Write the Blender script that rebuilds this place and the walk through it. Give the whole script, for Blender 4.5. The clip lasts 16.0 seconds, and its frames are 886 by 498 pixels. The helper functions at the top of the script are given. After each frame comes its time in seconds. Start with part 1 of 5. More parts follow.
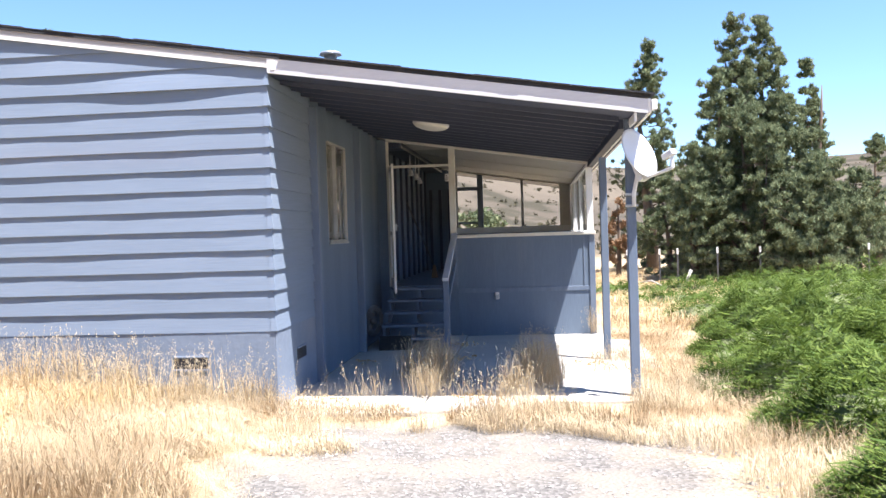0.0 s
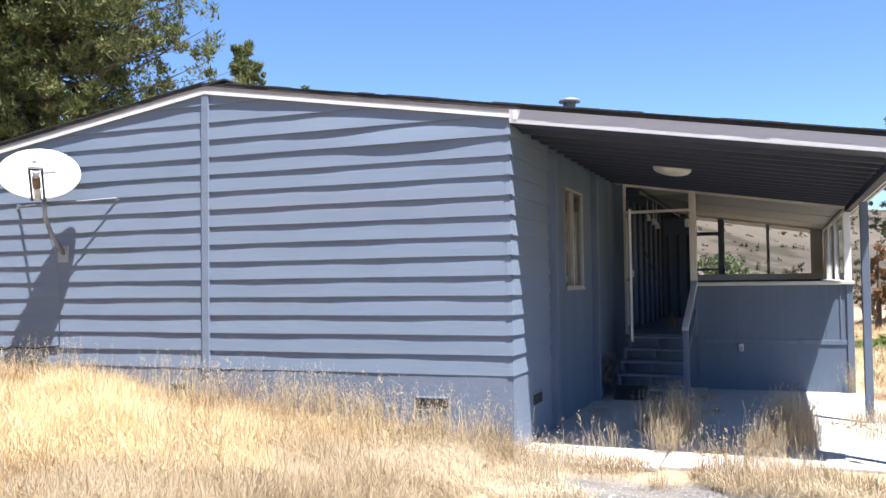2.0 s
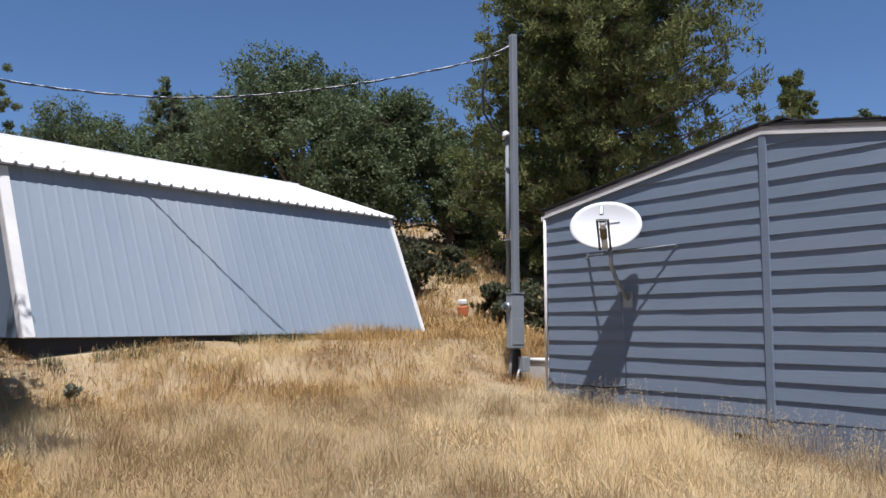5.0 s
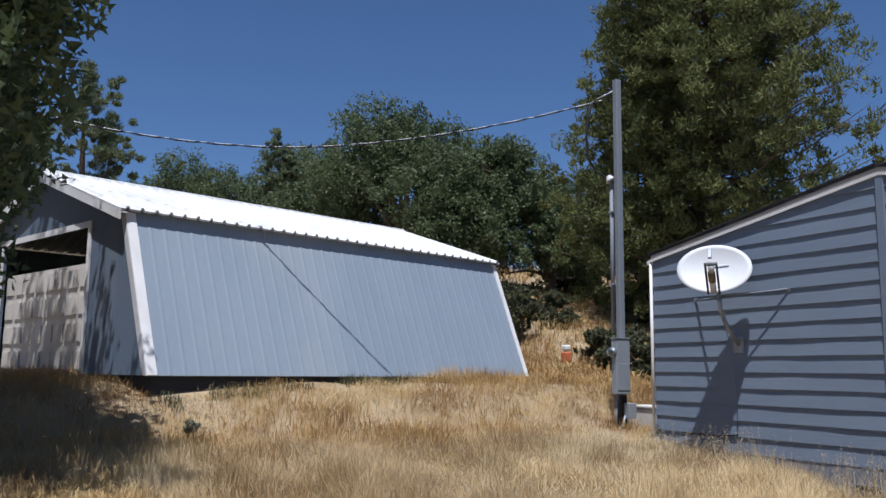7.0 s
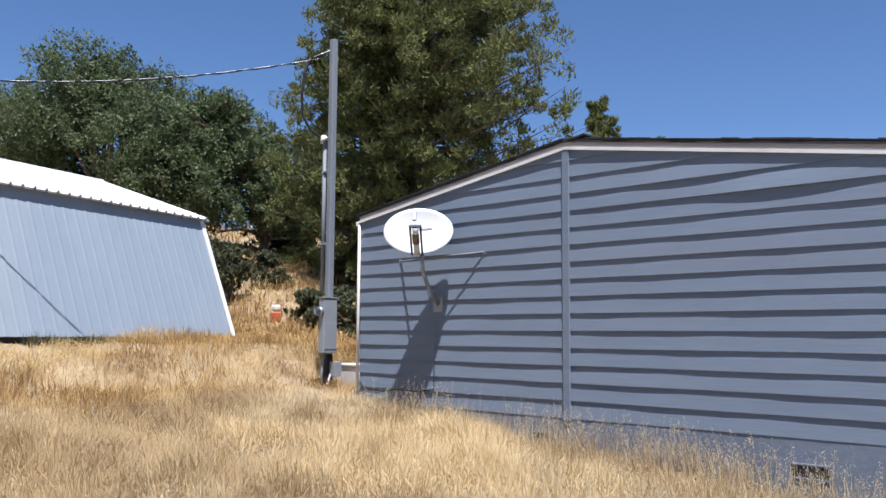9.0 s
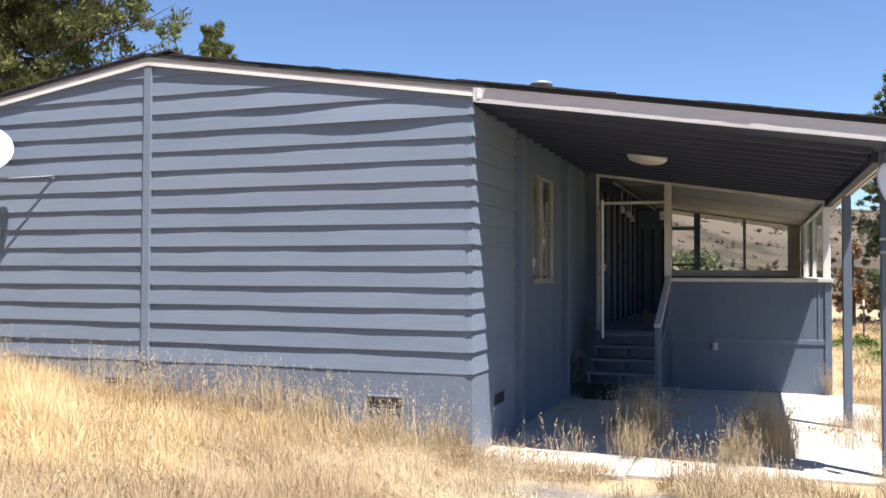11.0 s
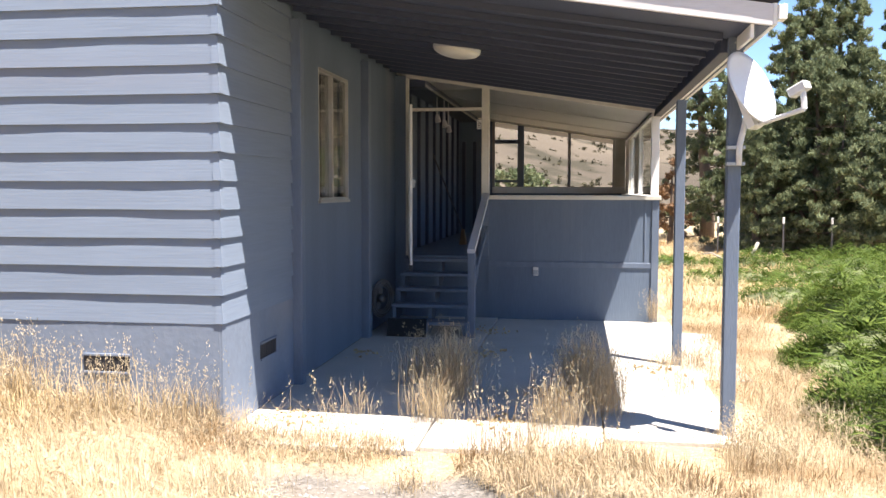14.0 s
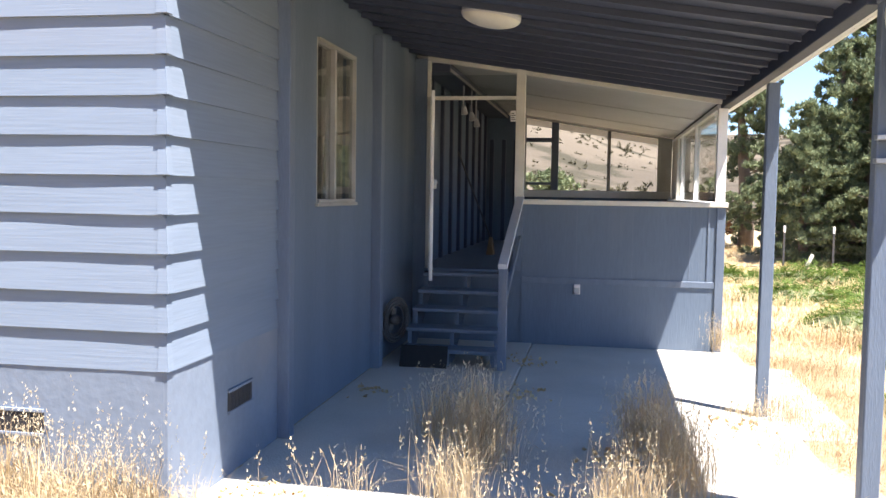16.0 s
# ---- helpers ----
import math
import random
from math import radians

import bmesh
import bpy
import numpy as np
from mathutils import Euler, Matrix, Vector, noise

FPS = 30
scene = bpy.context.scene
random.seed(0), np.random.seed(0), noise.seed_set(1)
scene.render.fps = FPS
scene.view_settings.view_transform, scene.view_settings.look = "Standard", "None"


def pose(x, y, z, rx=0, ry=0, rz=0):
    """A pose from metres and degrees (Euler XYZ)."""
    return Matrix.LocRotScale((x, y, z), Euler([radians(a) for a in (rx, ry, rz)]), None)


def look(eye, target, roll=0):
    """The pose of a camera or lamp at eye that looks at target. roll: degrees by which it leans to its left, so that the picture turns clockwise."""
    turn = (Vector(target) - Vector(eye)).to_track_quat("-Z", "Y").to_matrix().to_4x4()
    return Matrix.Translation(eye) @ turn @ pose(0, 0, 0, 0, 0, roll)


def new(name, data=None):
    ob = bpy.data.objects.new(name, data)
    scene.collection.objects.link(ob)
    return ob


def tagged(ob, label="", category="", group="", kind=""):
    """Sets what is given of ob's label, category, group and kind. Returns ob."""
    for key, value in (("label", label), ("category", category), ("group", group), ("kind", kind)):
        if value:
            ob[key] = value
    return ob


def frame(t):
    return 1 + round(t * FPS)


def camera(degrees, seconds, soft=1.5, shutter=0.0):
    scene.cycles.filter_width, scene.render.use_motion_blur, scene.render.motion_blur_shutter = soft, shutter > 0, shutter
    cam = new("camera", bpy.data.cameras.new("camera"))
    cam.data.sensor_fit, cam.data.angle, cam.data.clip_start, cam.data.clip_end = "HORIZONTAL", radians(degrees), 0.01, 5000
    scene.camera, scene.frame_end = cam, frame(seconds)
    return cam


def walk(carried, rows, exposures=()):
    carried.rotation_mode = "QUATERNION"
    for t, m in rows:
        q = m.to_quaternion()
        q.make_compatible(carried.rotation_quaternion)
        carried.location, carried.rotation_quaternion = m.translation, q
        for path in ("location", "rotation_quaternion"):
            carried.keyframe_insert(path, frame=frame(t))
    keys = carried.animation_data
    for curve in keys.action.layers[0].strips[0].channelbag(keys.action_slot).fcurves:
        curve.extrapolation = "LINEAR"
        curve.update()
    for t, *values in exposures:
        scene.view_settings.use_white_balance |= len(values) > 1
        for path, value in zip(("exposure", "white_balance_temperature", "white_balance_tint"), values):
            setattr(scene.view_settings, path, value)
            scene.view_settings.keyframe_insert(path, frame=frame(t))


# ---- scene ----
cam = camera(53.6, 16.0)

PATH = [
    (0, (2.537, -8.234, 1.589), (2.325, -6.246, 1.553), -1.8),
    (0.5, (2.517, -8.25, 1.598), (2.172, -6.28, 1.567), -2.1),
    (1, (2.481, -8.218, 1.576), (2.005, -6.275, 1.584), -1.5),
    (1.5, (2.436, -8.219, 1.589), (1.846, -6.308, 1.644), -1.1),
    (2, (2.461, -8.263, 1.631), (1.746, -6.397, 1.704), -0.8),
    (2.5, (2.464, -8.288, 1.641), (1.58, -6.496, 1.717), -0.4),
    (3, (2.428, -8.28, 1.726), (1.323, -6.615, 1.809), -0.7),
    (3.5, (2.405, -8.268, 1.754), (1.134, -6.729, 1.882), -1.0),
    (4, (2.413, -8.303, 1.743), (0.977, -6.921, 1.913), -1.6),
    (4.5, (2.355, -8.261, 1.719), (0.807, -7.007, 1.889), -1.1),
    (5, (2.311, -8.29, 1.712), (0.666, -7.165, 1.883), -0.2),
    (5.2, (2.297, -8.295, 1.729), (0.614, -7.228, 1.902), -0.3),
    (7.3, (2.405, -8.402, 1.653), (0.652, -7.481, 1.934), 0.7),
    (7.5, (2.399, -8.376, 1.651), (0.667, -7.414, 1.926), 0.7),
    (8, (2.395, -8.298, 1.629), (0.75, -7.189, 1.88), 0.9),
    (8.5, (2.366, -8.276, 1.624), (0.845, -6.996, 1.844), 0.7),
    (9, (2.386, -8.252, 1.618), (1.007, -6.816, 1.814), 0.4),
    (9.5, (2.401, -8.284, 1.616), (1.193, -6.701, 1.799), 0.2),
    (10, (2.424, -8.242, 1.618), (1.413, -6.524, 1.785), -0.3),
    (10.2, (2.427, -8.073, 1.623), (1.486, -6.315, 1.779), -0.4),
    (12.3, (2.423, -7.229, 1.617), (2.139, -5.25, 1.545), 2.4),
    (12.5, (2.435, -7.059, 1.618), (2.18, -5.076, 1.57), 2.5),
    (13, (2.399, -6.593, 1.623), (2.135, -4.612, 1.535), 2.5),
    (13.5, (2.469, -6.176, 1.616), (2.037, -4.226, 1.525), 1.1),
    (14, (2.432, -5.707, 1.621), (2.128, -3.735, 1.487), 0.1),
    (14.5, (2.409, -5.3, 1.622), (2.071, -3.332, 1.505), 1.6),
    (15, (2.307, -4.853, 1.63), (1.887, -2.899, 1.566), 0.7),
    (15.5, (2.231, -4.508, 1.638), (1.919, -2.534, 1.563), -0.5),
    (16, (2.139, -4.052, 1.618), (1.785, -2.088, 1.489), 0.9),
]
walk(cam, [(t, look(eye, target, roll)) for t, eye, target, roll in PATH],
     exposures=[(0, 1.95, 6300, 14), (1.5, 1.76, 6200, 13), (2.5, 1.35, 6200, 13), (3.5, 0.92, 6200, 13), (5.0, 0.40, 6150, 13), (7.4, 0.12, 5850, 12), (8.5, 0.53, 6050, 13), (9.5, 0.9, 6150, 13), (10.2, 1.06, 6400, 13), (12.3, 1.70, 6900, 13), (14.2, 1.87, 6900, 14), (15.0, 2.06, 6500, 12), (16.0, 2.2, 6650, 13)])


# ---- light ----
SUN = Vector((0.31, -0.218, 1.0)).normalized()
world = bpy.data.worlds.new("world")
scene.world = world
world.use_nodes = True
wn = world.node_tree.nodes
sky = wn.new("ShaderNodeTexSky")
sky.sky_type = "NISHITA"
sky.sun_disc = False
sky.sun_elevation = math.asin(SUN.z)
sky.sun_rotation = math.atan2(SUN.x, SUN.y)
sky.altitude = 1200
sky.air_density, sky.dust_density, sky.ozone_density = 1.0, 0.0, 8.0
wn["Background"].inputs[1].default_value = 0.075
world.node_tree.links.new(sky.outputs[0], wn["Background"].inputs[0])
lamp = bpy.data.lights.new("sun", "SUN")
lamp.energy, lamp.angle, lamp.color = 5.0, radians(0.53), (1.0, 0.965, 0.92)
sun = new("sun", lamp)
sun.matrix_world = look(SUN * 50, (0, 0, 0))


# ---- materials ----
def mat(name, color, rough=0.8, metal=0.0, color2=None, scale=6.0, stretch=(1, 1, 1), bump=0.0, bscale=60.0, fine=0.15, spec=0.4, island=None, dirt=0.0, dirtcolor=(0.2, 0.17, 0.13), trans=0.0, blend=0.7, patch=None):
    """A material with variation at two scales, fine relief and optional dirt patches."""
    m = bpy.data.materials.new(name)
    m.use_nodes = True
    n, l = m.node_tree.nodes, m.node_tree.links
    b = n["Principled BSDF"]
    b.inputs["Roughness"].default_value = rough
    b.inputs["Metallic"].default_value = metal
    b.inputs["Specular IOR Level"].default_value = spec
    tc = n.new("ShaderNodeTexCoord")
    mp = n.new("ShaderNodeMapping")
    mp.inputs["Scale"].default_value = stretch
    l.new(tc.outputs["Object"], mp.inputs[0])

    def tex(s, detail=4.0):
        t = n.new("ShaderNodeTexNoise")
        t.inputs["Scale"].default_value = s
        t.inputs["Detail"].default_value = detail
        l.new(mp.outputs[0], t.inputs[0])
        return t

    def mix(fac, a, c, kind="MIX"):
        x = n.new("ShaderNodeMix")
        x.data_type, x.blend_type = "RGBA", kind
        for sock, v in ((x.inputs[0], fac), (x.inputs[6], a), (x.inputs[7], c)):
            if isinstance(v, (int, float)):
                sock.default_value = v
            elif isinstance(v, tuple):
                sock.default_value = (*v, 1)
            else:
                l.new(v, sock)
        return x.outputs[2]

    def ramp(src, lo, hi):
        r = n.new("ShaderNodeMapRange")
        r.inputs[1].default_value, r.inputs[2].default_value = lo, hi
        l.new(src, r.inputs[0])
        return r.outputs[0]

    c2 = color2 or tuple(v * 0.82 for v in color)
    big = tex(scale)
    col = mix(ramp(big.outputs[0], 0.35, 0.65), color, c2)
    if island:
        gi = n.new("ShaderNodeNewGeometry")
        cr = n.new("ShaderNodeValToRGB")
        cr.color_ramp.elements[0].color = (*island[0], 1)
        cr.color_ramp.elements[1].color = (*island[-1], 1)
        for k, c in enumerate(island[1:-1]):
            e = cr.color_ramp.elements.new((k + 1) / (len(island) - 1))
            e.color = (*c, 1)
        l.new(gi.outputs["Random Per Island"], cr.inputs[0])
        col = mix(blend, col, cr.outputs[0])
    if patch:
        col = mix(ramp(tex(0.38, 3.0).outputs[0], 0.50, 0.62), col, patch[0])
        col = mix(ramp(tex(0.85, 3.0).outputs[0], 0.53, 0.66), col, patch[1])
    small = tex(bscale, 3.0)
    col = mix(fine, col, mix(ramp(small.outputs[0], 0.3, 0.7), tuple(v * 0.6 for v in color), tuple(min(1, v * 1.3) for v in color)))
    if dirt:
        dn = tex(scale * 0.4, 6.0)
        col = mix(ramp(dn.outputs[0], 0.62 - 0.25 * dirt, 0.82), col, dirtcolor)
    l.new(col, b.inputs["Base Color"])
    if bump:
        bp = n.new("ShaderNodeBump")
        bp.inputs["Strength"].default_value = bump
        bp.inputs["Distance"].default_value = 0.01
        l.new(small.outputs[0], bp.inputs["Height"])
        l.new(bp.outputs[0], b.inputs["Normal"])
    if trans:
        tr = n.new("ShaderNodeBsdfTranslucent")
        l.new(col, tr.inputs[0])
        mx = n.new("ShaderNodeMixShader")
        mx.inputs[0].default_value = trans
        l.new(b.outputs[0], mx.inputs[1])
        l.new(tr.outputs[0], mx.inputs[2])
        l.new(mx.outputs[0], n["Material Output"].inputs[0])
    return m


BLUE = (0.18, 0.222, 0.285)
M = {}
M["siding"] = mat("painted_lap_siding", BLUE, 0.62, color2=(0.16, 0.20, 0.26), scale=1.2, stretch=(0.12, 0.12, 3), bump=0.12, bscale=22, fine=0.10, dirt=0.25, dirtcolor=(0.19, 0.205, 0.25), spec=0.2)
M["side_siding"] = mat("painted_lap_siding_side", BLUE, 0.62, color2=(0.16, 0.20, 0.26), scale=1.2, stretch=(3, 0.12, 3), bump=0.12, bscale=22, fine=0.12, spec=0.2)
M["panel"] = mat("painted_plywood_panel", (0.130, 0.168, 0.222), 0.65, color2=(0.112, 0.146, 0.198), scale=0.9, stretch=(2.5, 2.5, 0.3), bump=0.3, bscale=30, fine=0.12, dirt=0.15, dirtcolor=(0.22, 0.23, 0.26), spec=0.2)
M["skirt"] = mat("painted_skirting", (0.18, 0.217, 0.278), 0.7, color2=(0.155, 0.19, 0.245), scale=1.5, bump=0.3, bscale=18, fine=0.12, dirt=0.35, dirtcolor=(0.26, 0.26, 0.27), spec=0.2)
M["bluetrim"] = mat("blue_painted_wood", (0.130, 0.166, 0.222), 0.6, color2=(0.110, 0.141, 0.195), scale=3, stretch=(3, 3, 0.5), bump=0.3, bscale=40, fine=0.14, dirt=0.2, dirtcolor=(0.22, 0.23, 0.26))
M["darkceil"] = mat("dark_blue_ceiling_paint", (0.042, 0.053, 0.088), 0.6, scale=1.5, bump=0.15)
M["white"] = mat("white_paint", (0.78, 0.77, 0.75), 0.5, color2=(0.70, 0.69, 0.67), scale=3, bump=0.15, fine=0.08, dirt=0.2, dirtcolor=(0.55, 0.52, 0.48))
M["fascia"] = mat("weathered_white_fascia", (0.58, 0.57, 0.58), 0.6, color2=(0.50, 0.49, 0.50), scale=2, stretch=(0.4, 1, 3), bump=0.2, bscale=30, fine=0.12, dirt=0.3, dirtcolor=(0.42, 0.40, 0.38))
M["rake"] = mat("weathered_greige_board", (0.33, 0.31, 0.30), 0.7, color2=(0.28, 0.265, 0.26), scale=2, stretch=(0.4, 1, 3), bump=0.2, bscale=30, fine=0.12)
M["cream"] = mat("cream_painted_board", (0.66, 0.63, 0.55), 0.55, scale=3, bump=0.15, fine=0.1, dirt=0.2, dirtcolor=(0.45, 0.42, 0.36))
M["roof"] = mat("black_asphalt_shingle", (0.028, 0.028, 0.032), 0.95, color2=(0.045, 0.044, 0.045), scale=8, bump=0.8, bscale=140, fine=0.4)
M["vent"] = mat("dark_vent_mesh", (0.035, 0.035, 0.04), 0.7, scale=10)
M["concrete"] = mat("concrete_slab", (0.50, 0.475, 0.435), 0.9, color2=(0.41, 0.39, 0.355), scale=1.3, bump=0.35, bscale=70, fine=0.2, dirt=0.4, dirtcolor=(0.46, 0.40, 0.32))
M["galv"] = mat("grey_galvanised_steel", (0.36, 0.39, 0.42), 0.45, metal=0.6, scale=5, bump=0.05, fine=0.1)
M["boxgrey"] = mat("grey_enamel", (0.27, 0.30, 0.33), 0.45, color2=(0.235, 0.26, 0.29), scale=3, fine=0.1)
M["pole"] = mat("grey_painted_pole", (0.22, 0.24, 0.265), 0.6, color2=(0.18, 0.195, 0.215), scale=2, stretch=(3, 3, 0.4), bump=0.3, bscale=30)
M["tar"] = mat("black_tarred_wood", (0.03, 0.03, 0.035), 0.8, scale=4, bump=0.3)
M["dish"] = mat("white_enamel_dish", (0.64, 0.65, 0.66), 0.55, color2=(0.59, 0.60, 0.61), scale=3, fine=0.05)
M["brass"] = mat("dull_brown_metal", (0.23, 0.17, 0.09), 0.5, metal=0.5, scale=8)
M["dark_metal"] = mat("dark_metal", (0.08, 0.08, 0.085), 0.5, metal=0.3, scale=6)
M["shed"] = mat("blue_grey_ribbed_steel", (0.27, 0.32, 0.375), 0.6, metal=0.0, color2=(0.24, 0.29, 0.345), scale=0.8, stretch=(1, 1, 0.3), bump=0.08, bscale=12, fine=0.06, dirt=0.3, dirtcolor=(0.35, 0.37, 0.39))
M["shedroof"] = mat("white_steel_roof", (0.80, 0.80, 0.79), 0.4, scale=1.5, fine=0.05, dirt=0.15, dirtcolor=(0.66, 0.64, 0.60))
M["gdoor"] = mat("almond_garage_door", (0.66, 0.62, 0.56), 0.5, scale=2, fine=0.06, dirt=0.2, dirtcolor=(0.5, 0.46, 0.40))
# near-black: the shade of closed rooms and the shed base put into the colour
M["ink"] = mat("near_black_shade", (0.04, 0.04, 0.045), 0.9, scale=2)
M["curtain"] = mat("beige_curtain", (0.50, 0.46, 0.41), 0.9, scale=3, stretch=(6, 6, 0.5), trans=0.2)
M["brown_curtain"] = mat("brown_curtain_cloth", (0.15, 0.13, 0.11), 0.9, scale=3, stretch=(6, 6, 0.5), trans=0.1)
M["winframe"] = mat("dull_aluminium_frame", (0.38, 0.37, 0.345), 0.5, metal=0.3, scale=4, fine=0.1)
M["ceilpanel"] = mat("grey_white_ceiling_panel", (0.46, 0.45, 0.42), 0.6, color2=(0.41, 0.40, 0.37), scale=1.2, fine=0.08, dirt=0.25, dirtcolor=(0.34, 0.32, 0.28))
M["lightglass"] = mat("opal_glass", (0.72, 0.69, 0.60), 0.35, scale=2, fine=0.03)
M["rubber"] = mat("black_rubber_mat", (0.02, 0.02, 0.022), 0.85, scale=20, bump=0.5, bscale=200)
M["orange"] = mat("orange_plastic", (0.55, 0.16, 0.07), 0.5, scale=4)
M["bark"] = mat("grey_brown_bark", (0.16, 0.12, 0.09), 0.95, color2=(0.10, 0.078, 0.06), scale=4, stretch=(4, 4, 0.6), bump=0.8, bscale=20, fine=0.3)
M["deadwood"] = mat("bleached_wood", (0.42, 0.38, 0.33), 0.9, scale=4, stretch=(1, 1, 4), bump=0.4, fine=0.2)
M["juniper"] = mat("juniper_foliage", (0.15, 0.185, 0.10), 0.75, spec=0.1, color2=(0.10, 0.13, 0.07), scale=0.9, island=[(0.07, 0.098, 0.055), (0.15, 0.185, 0.10), (0.25, 0.265, 0.145), (0.12, 0.155, 0.095)], trans=0.25)
M["pine"] = mat("pine_foliage", (0.13, 0.155, 0.06), 0.7, spec=0.1, color2=(0.08, 0.095, 0.042), scale=0.9, island=[(0.055, 0.07, 0.03), (0.13, 0.16, 0.058), (0.22, 0.23, 0.08), (0.15, 0.12, 0.058)], trans=0.3)
M["oak"] = mat("oak_foliage", (0.11, 0.145, 0.068), 0.55, spec=0.25, color2=(0.07, 0.098, 0.05), scale=0.8, island=[(0.055, 0.08, 0.036), (0.11, 0.145, 0.066), (0.20, 0.235, 0.12)], trans=0.35)
M["shrub"] = mat("spreading_juniper_foliage", (0.09, 0.14, 0.028), 0.6, spec=0.15, color2=(0.055, 0.095, 0.02), scale=1.4, island=[(0.025, 0.048, 0.01), (0.085, 0.135, 0.024), (0.19, 0.24, 0.05), (0.055, 0.092, 0.018)], trans=0.3)
M["sage"] = mat("grey_green_brush", (0.11, 0.12, 0.06), 0.85, spec=0.1, color2=(0.07, 0.075, 0.045), scale=1, island=[(0.06, 0.065, 0.035), (0.12, 0.13, 0.075), (0.09, 0.08, 0.05)], trans=0.15)
M["hillbrush"] = mat("faded_hill_brush", (0.08, 0.072, 0.045), 0.9, spec=0.1, scale=0.2, island=[(0.055, 0.052, 0.03), (0.10, 0.09, 0.055)], trans=0.2)
M["palesage"] = mat("pale_sagebrush", (0.27, 0.27, 0.19), 0.9, spec=0.1, scale=1, island=[(0.21, 0.215, 0.145), (0.34, 0.335, 0.24)], trans=0.2)
M["rust"] = mat("rust_brown_dead_foliage", (0.24, 0.14, 0.075), 0.85, scale=1, island=[(0.17, 0.10, 0.055), (0.31, 0.19, 0.10)], trans=0.2)
M["straw"] = mat("dry_straw_grass", (0.56, 0.43, 0.24), 0.7, spec=0.1, color2=(0.42, 0.28, 0.145), scale=1.1, island=[(0.36, 0.24, 0.125), (0.51, 0.385, 0.215), (0.66, 0.545, 0.345), (0.44, 0.31, 0.155)], trans=0.25, blend=0.55, patch=((0.70, 0.585, 0.385), (0.30, 0.19, 0.09)))
M["bleached"] = mat("bleached_dry_grass", (0.47, 0.375, 0.24), 0.7, spec=0.1, color2=(0.36, 0.26, 0.155), scale=1.3, island=[(0.31, 0.22, 0.13), (0.45, 0.35, 0.22), (0.56, 0.47, 0.33), (0.38, 0.28, 0.165)], trans=0.25, blend=0.55, patch=((0.58, 0.49, 0.345), (0.30, 0.205, 0.115)))
M["cream_straw"] = mat("cream_straw_grass", (0.72, 0.575, 0.345), 0.7, spec=0.1, color2=(0.58, 0.425, 0.22), scale=1.6, island=[(0.50, 0.36, 0.18), (0.68, 0.535, 0.31), (0.78, 0.66, 0.43)], trans=0.25, blend=0.6)
M["golden"] = mat("golden_brown_grass", (0.49, 0.335, 0.145), 0.7, spec=0.1, color2=(0.35, 0.20, 0.08), scale=1.1, island=[(0.29, 0.17, 0.07), (0.46, 0.31, 0.13), (0.60, 0.45, 0.225), (0.38, 0.24, 0.095)], trans=0.25, blend=0.55, patch=((0.58, 0.435, 0.22), (0.27, 0.15, 0.058)))
M["seed"] = mat("pale_seed_heads", (0.52, 0.44, 0.30), 0.85, scale=2, island=[(0.42, 0.33, 0.20), (0.60, 0.52, 0.37)], trans=0.12)
M["gravel"] = mat("grey_gravel", (0.42, 0.39, 0.36), 0.9, scale=3, island=[(0.10, 0.094, 0.087), (0.18, 0.169, 0.155), (0.28, 0.263, 0.24)])
M["cable"] = mat("black_cable", (0.02, 0.02, 0.022), 0.5)
M["bare"] = mat("bare_aluminium_wire", (0.72, 0.73, 0.74), 0.35, metal=0.5)
M["rubble"] = mat("white_block", (0.62, 0.60, 0.57), 0.8, scale=4, dirt=0.4)


def glass_material():
    m = bpy.data.materials.new("window_glass")
    m.use_nodes = True
    n, l = m.node_tree.nodes, m.node_tree.links
    n.remove(n["Principled BSDF"])
    t, g, x = n.new("ShaderNodeBsdfTransparent"), n.new("ShaderNodeBsdfGlossy"), n.new("ShaderNodeMixShader")
    f = n.new("ShaderNodeLayerWeight")
    f.inputs[0].default_value = 0.5
    k = n.new("ShaderNodeMath")
    k.operation = "POWER"
    k.inputs[1].default_value = 3.5
    h = n.new("ShaderNodeMath")
    h.operation = "MULTIPLY_ADD"
    h.inputs[1].default_value, h.inputs[2].default_value = 0.75, 0.04
    l.new(f.outputs["Facing"], k.inputs[0])
    l.new(k.outputs[0], h.inputs[0])
    g.inputs["Roughness"].default_value = 0.02
    t.inputs[0].default_value = (0.86, 0.88, 0.87, 1)
    l.new(h.outputs[0], x.inputs[0])
    l.new(t.outputs[0], x.inputs[1])
    l.new(g.outputs[0], x.inputs[2])
    l.new(x.outputs[0], n["Material Output"].inputs[0])
    return m


M["glass"] = glass_material()


